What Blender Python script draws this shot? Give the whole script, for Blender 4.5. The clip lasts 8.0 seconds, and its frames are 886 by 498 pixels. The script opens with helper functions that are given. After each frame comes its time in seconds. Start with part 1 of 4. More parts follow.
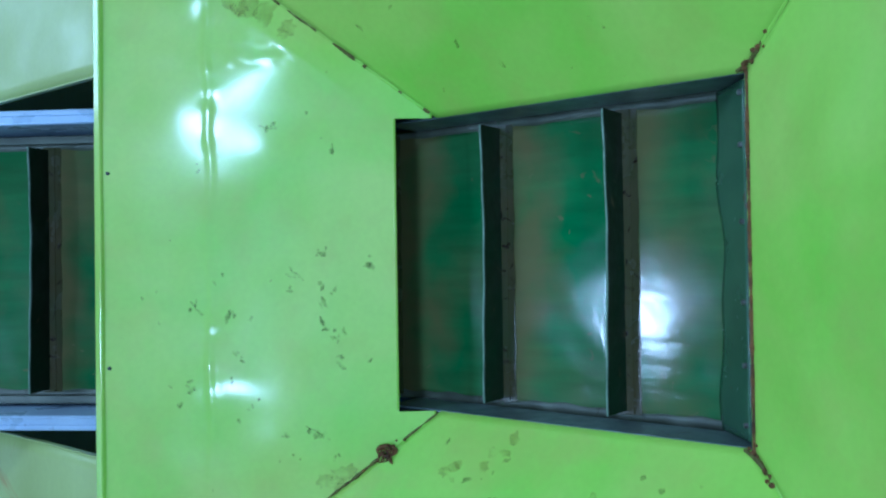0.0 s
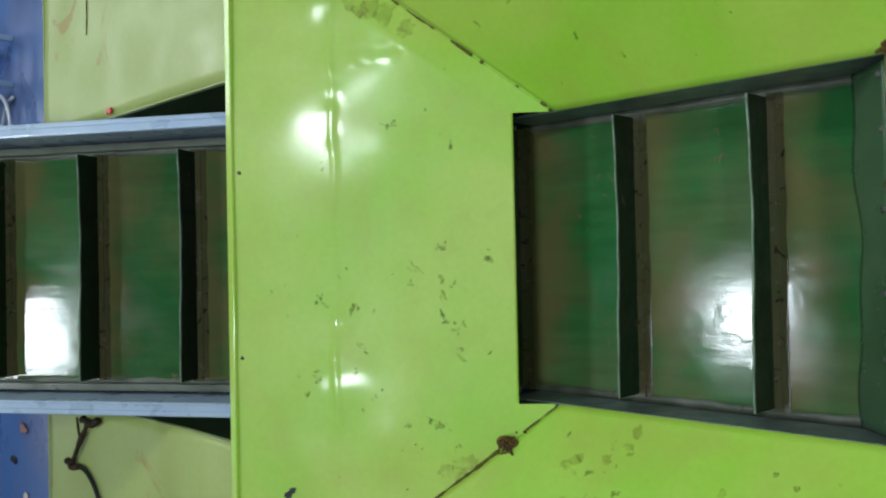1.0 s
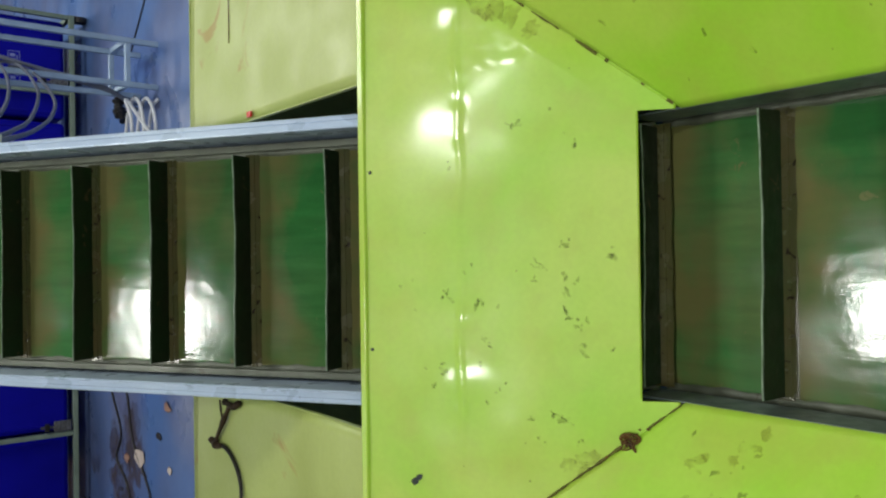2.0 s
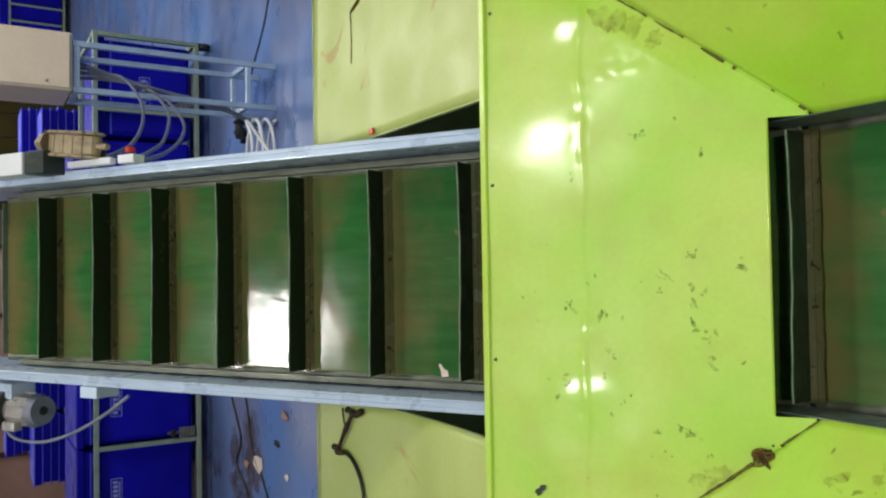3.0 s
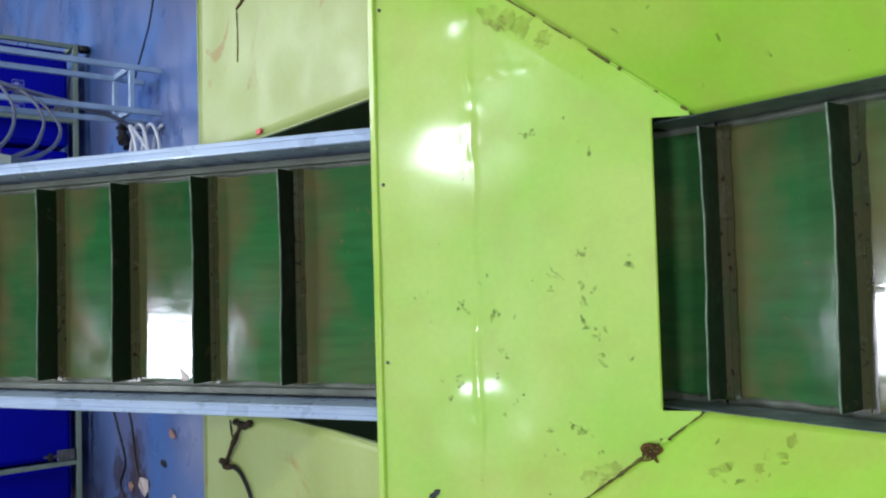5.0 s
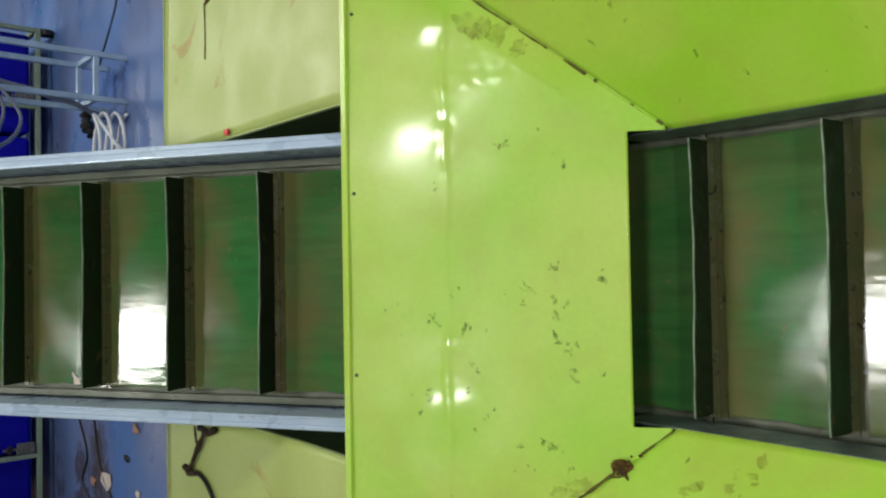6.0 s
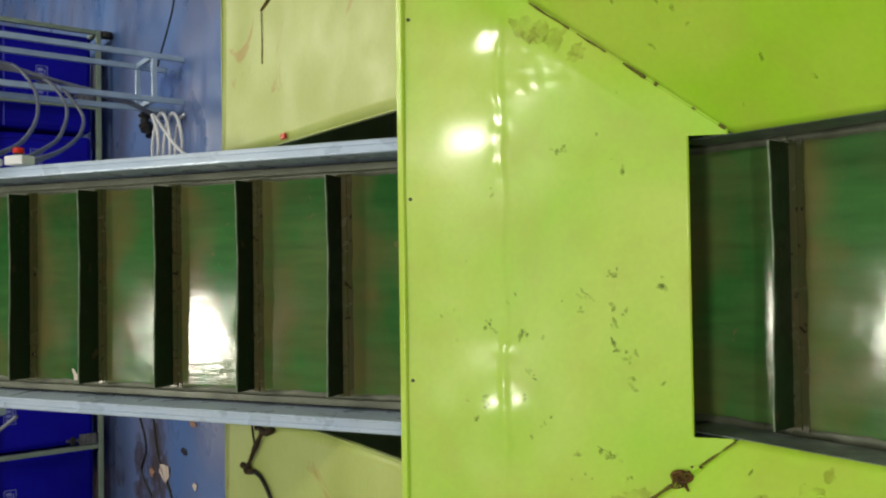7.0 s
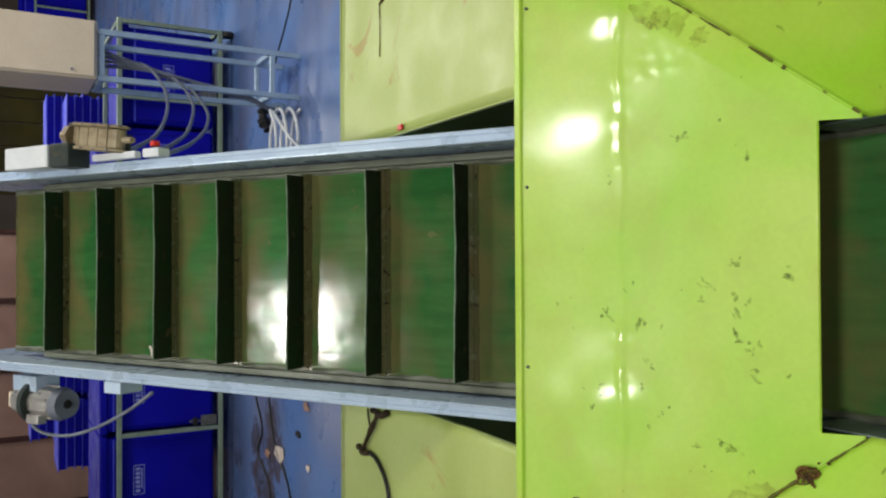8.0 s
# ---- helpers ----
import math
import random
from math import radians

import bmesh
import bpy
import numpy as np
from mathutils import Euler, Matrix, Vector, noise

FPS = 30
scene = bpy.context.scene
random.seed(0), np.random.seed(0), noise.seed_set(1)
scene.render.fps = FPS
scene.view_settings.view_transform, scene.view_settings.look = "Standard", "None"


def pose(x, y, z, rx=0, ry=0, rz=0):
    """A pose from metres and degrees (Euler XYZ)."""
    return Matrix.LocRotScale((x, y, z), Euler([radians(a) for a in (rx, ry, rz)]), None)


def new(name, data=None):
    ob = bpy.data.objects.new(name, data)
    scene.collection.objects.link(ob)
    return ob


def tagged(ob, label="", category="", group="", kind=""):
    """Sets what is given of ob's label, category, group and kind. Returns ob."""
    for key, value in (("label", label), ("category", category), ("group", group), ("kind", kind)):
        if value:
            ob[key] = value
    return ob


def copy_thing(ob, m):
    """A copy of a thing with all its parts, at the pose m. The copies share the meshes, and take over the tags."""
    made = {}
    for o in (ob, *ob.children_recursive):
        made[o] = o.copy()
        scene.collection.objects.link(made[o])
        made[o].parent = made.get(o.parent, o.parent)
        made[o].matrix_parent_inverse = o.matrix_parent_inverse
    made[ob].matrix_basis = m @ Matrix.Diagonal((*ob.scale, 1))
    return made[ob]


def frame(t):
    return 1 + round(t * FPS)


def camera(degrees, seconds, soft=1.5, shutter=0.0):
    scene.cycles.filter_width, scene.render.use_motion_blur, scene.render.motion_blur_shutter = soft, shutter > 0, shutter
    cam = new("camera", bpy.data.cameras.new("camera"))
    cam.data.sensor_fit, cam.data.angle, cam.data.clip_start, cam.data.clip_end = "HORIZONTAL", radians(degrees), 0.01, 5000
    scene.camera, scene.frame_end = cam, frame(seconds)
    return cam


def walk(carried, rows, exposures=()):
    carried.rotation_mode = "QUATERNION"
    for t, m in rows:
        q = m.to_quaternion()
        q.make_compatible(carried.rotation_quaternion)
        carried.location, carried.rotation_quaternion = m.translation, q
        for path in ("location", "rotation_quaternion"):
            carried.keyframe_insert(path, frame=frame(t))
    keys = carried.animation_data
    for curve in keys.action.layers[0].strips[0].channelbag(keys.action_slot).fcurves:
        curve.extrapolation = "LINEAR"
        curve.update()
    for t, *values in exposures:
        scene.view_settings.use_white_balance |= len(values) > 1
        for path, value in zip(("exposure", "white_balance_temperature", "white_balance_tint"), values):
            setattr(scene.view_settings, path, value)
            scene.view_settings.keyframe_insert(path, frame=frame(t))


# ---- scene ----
# A cleated belt conveyor fed by a green sheet-metal hopper, filmed with the camera turned on its side.
cam = camera(57.68, 8.0, soft=2.2)
PATH = [
    (0.0, pose(0.0038, 0.0000, 1.6073, 0.284, 36.415, -91.073)),
    (0.5, pose(-0.0168, 0.0196, 1.6369, 0.457, 40.030, -92.032)),
    (1.0, pose(-0.0043, 0.0177, 1.6381, -0.217, 43.539, -91.653)),
    (2.5, pose(0.0060, -0.0055, 1.6978, -0.470, 56.026, -91.671)),
    (3.0, pose(0.0006, 0.0038, 1.7165, 0.062, 59.177, -91.776)),
    (3.5, pose(0.0091, -0.0016, 1.7222, 1.014, 60.114, -91.335)),
    (4.0, pose(0.0109, -0.0003, 1.7282, -1.995, 60.997, -93.083)),
    (4.5, pose(-0.0012, 0.0102, 1.7172, -1.121, 58.659, -92.836)),
    (5.0, pose(-0.0219, 0.0251, 1.6882, 0.256, 51.886, -92.616)),
    (6.5, pose(0.0432, 0.0530, 1.6727, 0.250, 49.652, -91.469)),
    (7.0, pose(0.0453, 0.0579, 1.6823, -0.050, 53.201, -91.389)),
    (7.5, pose(0.0457, 0.0653, 1.6973, 0.535, 57.809, -91.089)),
    (8.0, pose(0.0328, 0.0555, 1.7128, 0.225, 60.587, -90.541)),
]
LIGHT = [
    (0.0, -0.27, 3950, 3), (0.3, -0.30, 4250, 3), (0.6, -0.31, 5050, 4), (1.0, -0.36, 5600, 4), (2.5, -0.01, 6600, 8),
    (3.5, 0.07, 6450, 10), (4.0, 0.10, 6000, 14), (4.6, 0.12, 5800, 14), (5.0, 0.08, 5550, 14), (5.2, 0.06, 5550, 13), (6.4, -0.22, 7050, 4), (7.2, -0.12, 7250, 6), (8.0, -0.01, 6650, 7),
]
walk(cam, PATH, LIGHT)

# ---- world and lamps ----
world = bpy.data.worlds.new("world")
scene.world = world
world.use_nodes = True
world.node_tree.nodes["Background"].inputs["Color"].default_value = (0.80, 0.90, 1.0, 1)
world.node_tree.nodes["Background"].inputs["Strength"].default_value = 0.0


def area_lamp(x, y, z, sx, sy, watts, colour=(1.0, 0.97, 0.92)):
    data = bpy.data.lights.new("overhead_area_light", "AREA")
    data.shape, data.size, data.size_y, data.energy, data.color = "RECTANGLE", sx, sy, watts, colour
    ob = new("overhead_area_light", data)
    ob.matrix_world = pose(x, y, z)
    return ob


# First three set from the highlights; the others are unseen fill added for brightness.
for lx, ly, watts in ((-0.46, 2.52, 46), (1.06, -0.80, 66), (-0.90, -1.08, 58), (0.3, -4.6, 150), (3.4, 3.4, 160), (-3.8, 3.4, 8), (2.6, 8.4, 170), (-2.2, 8.4, 28), (2.4, 14.0, 130), (-2.4, 14.0, 60)):
    sx, sy = (1.7, 1.53) if abs(lx) > 2 else (0.46, 0.42) if ly > 0 else (0.24, 0.44)
    area_lamp(lx, ly, 5.0, sx, sy, watts)


# ---- materials ----
def srgb(r, g, b):
    return tuple((v / 255 / 12.92 if v / 255 <= 0.04045 else ((v / 255 + 0.055) / 1.055) ** 2.4) for v in (r, g, b)) + (1.0,)


def material(name, base, second, rough=0.4, metal=0.0, scale=6.0, grain=60.0, bump=0.1, speck=None, speck_scale=25.0, speck_level=0.68, rough_var=0.12, waves=0.0, coat=0.0, random_tint=0.0, bump_scale=None, patchy=0.0, stain=None, stain_scale=5.0, stain_share=0.5, streaks=0.0, foot_dirt=None, patch_scale=150.0, spec=0.5):
    """Base and second colour mixed by a broad noise, fine grain, optional dark specks of their own colour, bump and gloss variation."""
    mat = bpy.data.materials.new(name)
    mat.use_nodes = True
    nt = mat.node_tree
    bsdf = nt.nodes["Principled BSDF"]
    link = nt.links.new

    def node(kind, **inputs):
        n = nt.nodes.new(kind)
        for key, value in inputs.items():
            n.inputs[key].default_value = value
        return n

    tex = node("ShaderNodeTexCoord")
    where = tex.outputs["Object"]
    if random_tint:
        own = nt.nodes.new("ShaderNodeObjectInfo")
        shift = nt.nodes.new("ShaderNodeVectorMath")
        shift.operation = "MULTIPLY_ADD"
        shift.inputs[1].default_value = (37.0, 23.0, 0.0)
        link(own.outputs["Random"], shift.inputs[0])
        link(where, shift.inputs[2])
        where = shift.outputs["Vector"]

    def noisy(sc, detail=4.0, dist=0.0):
        n = node("ShaderNodeTexNoise", Scale=sc, Detail=detail, Distortion=dist)
        link(where, n.inputs["Vector"])
        return n.outputs["Fac"]

    def ramp(src, lo, hi):
        n = node("ShaderNodeMapRange")
        n.inputs["From Min"].default_value, n.inputs["From Max"].default_value = lo, hi
        link(src, n.inputs["Value"])
        return n.outputs["Result"]

    def mixed(fac, a, b):
        n = nt.nodes.new("ShaderNodeMix")
        n.data_type = "RGBA"
        for sock, value in ((n.inputs[0], fac), (n.inputs[6], a), (n.inputs[7], b)):
            if hasattr(value, "is_linked"):
                link(value, sock)
            else:
                sock.default_value = value
        return n.outputs[2]

    colour = mixed(ramp(noisy(scale, 5.0, 0.6), 0.35, 0.68), base, second)
    fine = ramp(noisy(grain, 3.0), 0.2, 0.9)
    shade = nt.nodes.new("ShaderNodeHueSaturation")
    link(colour, shade.inputs["Color"])
    value = node("ShaderNodeMapRange")
    value.inputs["To Min"].default_value, value.inputs["To Max"].default_value = 0.95, 1.04
    link(fine, value.inputs["Value"])
    link(value.outputs["Result"], shade.inputs["Value"])
    colour = shade.outputs["Color"]
    if random_tint:
        info = nt.nodes.new("ShaderNodeObjectInfo")
        hue = nt.nodes.new("ShaderNodeHueSaturation")
        mr = node("ShaderNodeMapRange")
        mr.inputs["To Min"].default_value, mr.inputs["To Max"].default_value = 1 - random_tint, 1 + random_tint
        link(info.outputs["Random"], mr.inputs["Value"])
        link(mr.outputs["Result"], hue.inputs["Value"])
        link(colour, hue.inputs["Color"])
        colour = hue.outputs["Color"]
    if stain:
        part_fac = nt.nodes.new("ShaderNodeMath")
        part_fac.operation = "MULTIPLY"
        part_fac.inputs[1].default_value = stain_share
        link(ramp(noisy(stain_scale, 5.0, 0.1), 0.50, 0.72), part_fac.inputs[0])
        colour = mixed(part_fac.outputs["Value"], colour, stain)
    if streaks:
        stretch = node("ShaderNodeMapping")
        stretch.inputs["Scale"].default_value = (26.0, 3.5, 1.0)
        link(where, stretch.inputs["Vector"])
        lines = node("ShaderNodeTexNoise", Scale=1.6, Detail=6.0)
        link(stretch.outputs["Vector"], lines.inputs["Vector"])
        wear = nt.nodes.new("ShaderNodeHueSaturation")
        span = node("ShaderNodeMapRange")
        span.inputs["From Min"].default_value, span.inputs["From Max"].default_value = 0.3, 0.7
        span.inputs["To Min"].default_value, span.inputs["To Max"].default_value = 1 - streaks, 1 + streaks
        link(lines.outputs["Fac"], span.inputs["Value"])
        link(span.outputs["Result"], wear.inputs["Value"])
        link(colour, wear.inputs["Color"])
        colour = wear.outputs["Color"]
    if foot_dirt:
        axes = nt.nodes.new("ShaderNodeSeparateXYZ")
        link(tex.outputs["Object"], axes.inputs["Vector"])
        total = nt.nodes.new("ShaderNodeMath")
        total.operation = "MULTIPLY_ADD"
        total.inputs[1].default_value = 0.34
        link(noisy(7.0, 6.0, 0.2), total.inputs[0])
        link(axes.outputs["Y"], total.inputs[2])
        held = nt.nodes.new("ShaderNodeMath")
        held.operation = "MULTIPLY"
        held.inputs[1].default_value = 0.75
        link(ramp(total.outputs["Value"], 0.27, 0.39), held.inputs[0])
        colour = mixed(held.outputs["Value"], colour, foot_dirt)
    if speck:
        colour = mixed(ramp(noisy(speck_scale, 6.0, 1.2), speck_level, speck_level + 0.05), colour, speck)
    link(colour, bsdf.inputs["Base Color"])
    rr = node("ShaderNodeMapRange")
    rr.inputs["To Min"].default_value, rr.inputs["To Max"].default_value = max(0.02, rough - rough_var), min(1.0, rough + rough_var)
    link(ramp(noisy(scale * 3.1, 4.0), 0.3, 0.7), rr.inputs["Value"])
    link(rr.outputs["Result"], bsdf.inputs["Roughness"])
    bsdf.inputs["Metallic"].default_value = metal
    bsdf.inputs["Specular IOR Level"].default_value = spec
    bsdf.inputs["Coat Weight"].default_value = coat
    bsdf.inputs["Coat Roughness"].default_value = 0.11
    if patchy:
        cover = node("ShaderNodeMapRange")
        cover.inputs["From Min"].default_value, cover.inputs["From Max"].default_value = 0.34, 0.72
        cover.inputs["To Min"].default_value, cover.inputs["To Max"].default_value = 0.0, patchy
        link(noisy(patch_scale, 4.0, 0.4), cover.inputs["Value"])
        link(cover.outputs["Result"], bsdf.inputs["Alpha"])
    if bump:
        b = node("ShaderNodeBump", Strength=bump, Distance=0.01)
        link(noisy(bump_scale or grain * 0.6, 3.0), b.inputs["Height"])
        normal = b.outputs["Normal"]
        if waves:
            b2 = node("ShaderNodeBump", Strength=1.0, Distance=waves)
            link(noisy(7.0, 2.0, 0.3), b2.inputs["Height"])
            link(normal, b2.inputs["Normal"])
            normal = b2.outputs["Normal"]
        if streaks:
            b3 = node("ShaderNodeBump", Strength=1.0, Distance=0.00035)
            link(lines.outputs["Fac"], b3.inputs["Height"])
            link(normal, b3.inputs["Normal"])
            normal = b3.outputs["Normal"]
        link(normal, bsdf.inputs["Normal"])
    return mat


GREEN = material("green_paint", srgb(156, 206, 54), srgb(180, 208, 84), 0.42, 0, 3.2, 90, 0.02, srgb(126, 132, 50), 40, 0.745, 0.07, waves=0.0012, bump_scale=14, coat=0.32, stain=srgb(168, 178, 74), stain_scale=9, stain_share=0.4)
PANEL_GREEN = material("pale_green_sheet", srgb(174, 190, 112), srgb(158, 172, 92), 0.42, 0, 2.2, 80, 0.04, srgb(160, 146, 74), 5, 0.66, 0.10, waves=0.002)
WELD = material("rusty_weld", srgb(98, 98, 32), srgb(72, 68, 22), 0.8, 0, 40, 200, 0.5)
HOOK = material("dark_rusty_iron", srgb(62, 46, 24), srgb(38, 28, 16), 0.7, 0.2, 40, 200, 0.5)
RUST = material("rust", srgb(112, 78, 32), srgb(62, 42, 18), 0.85, 0, 40, 200, 0.8)
SCUFF = material("scuff_dirt", srgb(116, 136, 36), srgb(92, 106, 30), 0.6, 0, 40, 200, 0.0, patchy=0.62, patch_scale=60.0)
STAIN = material("olive_stain", srgb(152, 152, 30), srgb(132, 116, 26), 0.4, 0, 40, 200, 0.0, patchy=0.36, patch_scale=45.0)
RAIL = material("painted_rail", srgb(192, 210, 230), srgb(176, 196, 220), 0.32, 0.1, 5, 120, 0.01, srgb(120, 128, 138), 30, 0.70)
FRAME_DARK = material("dark_steel", srgb(54, 64, 62), srgb(40, 48, 46), 0.45, 0.2, 8, 120, 0.1, srgb(80, 72, 50), 22, 0.66)
SKIRT = material("dark_green_steel", srgb(112, 122, 124), srgb(88, 98, 98), 0.40, 0.2, 9, 120, 0.08, srgb(74, 64, 44), 28, 0.68)
FLAP = material("green_rubber_flap", srgb(74, 100, 72), srgb(58, 82, 58), 0.20, 0, 6, 100, 0.05, srgb(70, 66, 44), 20, 0.66)
BELT = material("green_belt", srgb(44, 98, 48), srgb(66, 100, 56), 0.12, 0, 3.0, 120, 0.02, srgb(96, 102, 64), 26, 0.68, 0.05, waves=0.0013, random_tint=0.2, bump_scale=60, stain=srgb(104, 100, 64), stain_scale=4, stain_share=0.45, streaks=0.16, foot_dirt=srgb(104, 94, 58))
EDGE = material("belt_edge_strip", srgb(104, 110, 96), srgb(72, 78, 64), 0.46, 0.0, 9, 120, 0.01, srgb(60, 58, 42), 26, 0.66)
CLEAT_EDGE = material("pale_cleat_edge", srgb(140, 160, 138), srgb(98, 118, 94), 0.35, 0, 30, 140, 0.05)
CLEAT = material("dark_belt_cleat", srgb(24, 46, 22), srgb(32, 40, 22), 0.55, 0, 9, 140, 0.08, srgb(70, 62, 40), 24, 0.66, random_tint=0.15, spec=0.2)
FOOT = material("dirty_belt_seam", srgb(58, 66, 36), srgb(72, 66, 40), 0.22, 0, 7, 160, 0.02, srgb(38, 32, 18), 45, 0.62, random_tint=0.1)
FLOOR = material("blue_floor_paint", srgb(86, 122, 182), srgb(100, 112, 152), 0.36, 0, 0.9, 24, 0.10, srgb(136, 146, 172), 4.0, 0.72, 0.14, stain=srgb(104, 98, 116), stain_scale=0.7, stain_share=0.8)
WALL = material("factory_wall", srgb(150, 138, 124), srgb(132, 120, 106), 0.8, 0, 1.0, 30, 0.1)
CEILING = material("ceiling_sheet", srgb(120, 124, 128), srgb(104, 108, 112), 0.7, 0, 0.8, 20, 0.1)
OLIVE = material("dark_planks", srgb(58, 52, 14), srgb(40, 34, 10), 0.7, 0, 2.0, 40, 0.2, spec=0.2)
BROWN = material("brown_boards", srgb(168, 132, 116), srgb(140, 108, 94), 0.7, 0, 1.6, 40, 0.15)
MAROON = material("dark_red_post", srgb(72, 34, 26), srgb(50, 26, 20), 0.6, 0, 4, 60, 0.1)
BLUE = material("blue_plastic", srgb(8, 5, 172), srgb(6, 3, 148), 0.45, 0, 2.0, 60, 0.05, spec=0.2)
BLUE_RIB = material("blue_plastic_rib", srgb(74, 82, 224), srgb(54, 60, 208), 0.40, 0, 3.0, 60, 0.05, spec=0.3)
PALE = material("pale_print", srgb(150, 160, 214), srgb(120, 132, 200), 0.6, 0, 20, 90, 0.0)
SAGE = material("sage_frame_paint", srgb(146, 164, 146), srgb(128, 146, 128), 0.45, 0.1, 8, 80, 0.1, srgb(96, 90, 70), 18, 0.70)
STAND = material("light_blue_frame_paint", srgb(168, 192, 216), srgb(148, 172, 198), 0.4, 0.1, 8, 80, 0.05)
BEIGE = material("beige_cabinet_paint", srgb(236, 220, 194), srgb(226, 210, 184), 0.42, 0, 3, 80, 0.04)
BLACK = material("black_rubber", srgb(22, 22, 24), srgb(34, 32, 30), 0.6, 0, 12, 90, 0.1)
GREY = material("grey_conduit", srgb(122, 128, 142), srgb(104, 110, 124), 0.5, 0, 14, 90, 0.1)
WHITE = material("white_plastic", srgb(224, 228, 232), srgb(208, 212, 218), 0.4, 0, 6, 80, 0.03)
TAN = material("cast_metal_housing", srgb(168, 154, 126), srgb(122, 108, 84), 0.45, 0.15, 14, 90, 0.15, srgb(80, 66, 48), 20, 0.66)
SILVER = material("motor_silver_paint", srgb(190, 188, 184), srgb(164, 160, 156), 0.35, 0.6, 12, 90, 0.08)
RED = material("red_button_plastic", srgb(210, 44, 30), srgb(190, 36, 26), 0.35, 0, 8, 80, 0.0)
GRIME_SHADE = material("floor_grime", srgb(96, 88, 100), srgb(80, 74, 86), 0.5, 0, 6, 60, 0.02, patchy=0.7, patch_scale=2.5)
PAPER = material("scrap_paper", srgb(216, 204, 196), srgb(196, 180, 172), 0.8, 0, 16, 60, 0.1)
BOLT = material("zinc_bolt", srgb(150, 152, 150), srgb(96, 92, 84), 0.4, 0.7, 60, 200, 0.1)


# ---- building helpers ----
def part(name, bm, mat, parent=None, label="", smooth=False):
    me = bpy.data.meshes.new(name)
    bmesh.ops.recalc_face_normals(bm, faces=bm.faces[:])
    bm.to_mesh(me)
    bm.free()
    for p in me.polygons:
        p.use_smooth = smooth
    me.materials.append(mat)
    ob = new(name, me)
    if parent:
        ob.parent = parent
    if label:
        ob["label"] = label
    return ob


def thing(name, label, category, group="", kind=""):
    ob = new(name)
    ob.empty_display_size = 0.1
    return tagged(ob, label, category, group, kind)


def box(x0, x1, y0, y1, z0, z1, bevel=0.0, m=None, bm=None):
    bm = bm or bmesh.new()
    made = bmesh.ops.create_cube(bm, size=1.0)["verts"]
    for v in made:
        v.co = Vector(((x0 + x1) / 2 + v.co.x * (x1 - x0), (y0 + y1) / 2 + v.co.y * (y1 - y0), (z0 + z1) / 2 + v.co.z * (z1 - z0)))
    if bevel:
        edges = list({e for v in made for e in v.link_edges})
        res = bmesh.ops.bevel(bm, geom=edges, offset=bevel, segments=2, affect="EDGES", profile=0.5)
        made = list({v for f in res["faces"] for v in f.verts} | {v for v in made if v.is_valid})
    if m:
        bmesh.ops.transform(bm, matrix=m, verts=[v for v in made if v.is_valid])
    return bm


def cyl(p0, p1, r0, r1=None, seg=16, bm=None):
    bm = bm or bmesh.new()
    p0, p1 = Vector(p0), Vector(p1)
    made = bmesh.ops.create_cone(bm, cap_ends=True, segments=seg, radius1=r0, radius2=r0 if r1 is None else r1, depth=(p1 - p0).length)["verts"]
    turn = (p1 - p0).to_track_quat("Z", "Y").to_matrix().to_4x4()
    bmesh.ops.transform(bm, matrix=Matrix.Translation((p0 + p1) / 2) @ turn, verts=made)
    return bm


def smooth_line(points, steps=8):
    """Catmull-Rom through the given points."""
    pts = [Vector(p) for p in points]
    pts = [pts[0] * 2 - pts[1]] + pts + [pts[-1] * 2 - pts[-2]]
    out = []
    for i in range(1, len(pts) - 2):
        a, b, c, d = pts[i - 1:i + 3]
        for k in range(steps):
            t = k / steps
            out.append(0.5 * ((2 * b) + (c - a) * t + (2 * a - 5 * b + 4 * c - d) * t * t + (3 * b - a - 3 * c + d) * t ** 3))
    return out + [pts[-2]]


def tube(points, r, seg=8, steps=8, wobble=0.0, bm=None):
    bm = bm or bmesh.new()
    line = smooth_line(points, steps)
    rings = []
    for i, p in enumerate(line):
        d = (line[min(i + 1, len(line) - 1)] - line[max(i - 1, 0)]).normalized()
        a = d.orthogonal().normalized() if not rings else (side - d * side.dot(d)).normalized()
        side = a
        b = d.cross(a)
        rr = r * (1 + wobble * noise.noise(p * 60))
        rings.append([bm.verts.new(p + (a * math.cos(k * math.tau / seg) + b * math.sin(k * math.tau / seg)) * rr) for k in range(seg)])
    for u, v in zip(rings, rings[1:]):
        for k in range(seg):
            bm.faces.new((u[k], u[(k + 1) % seg], v[(k + 1) % seg], v[k]))
    bm.faces.new(rings[0][::-1])
    bm.faces.new(rings[-1])
    return bm


def thicken(bm, shift):
    res = bmesh.ops.extrude_face_region(bm, geom=bm.faces[:])
    bmesh.ops.translate(bm, vec=shift, verts=[g for g in res["geom"] if isinstance(g, bmesh.types.BMVert)])


def sheet(grid, thick=0.003):
    """A sheet through a grid of places (rows of points), given thickness away from its normal."""
    bm = bmesh.new()
    vs = [[bm.verts.new(p) for p in row] for row in grid]
    for a, b in zip(vs, vs[1:]):
        for i in range(len(a) - 1):
            bm.faces.new((a[i], a[i + 1], b[i + 1], b[i]))
    bmesh.ops.recalc_face_normals(bm, faces=bm.faces[:])
    bm.normal_update()
    if sum((f.normal.z for f in bm.faces)) < 0:
        bmesh.ops.reverse_faces(bm, faces=bm.faces[:])
        bm.normal_update()
    thicken(bm, Vector((0, 0, -thick)))
    return bm


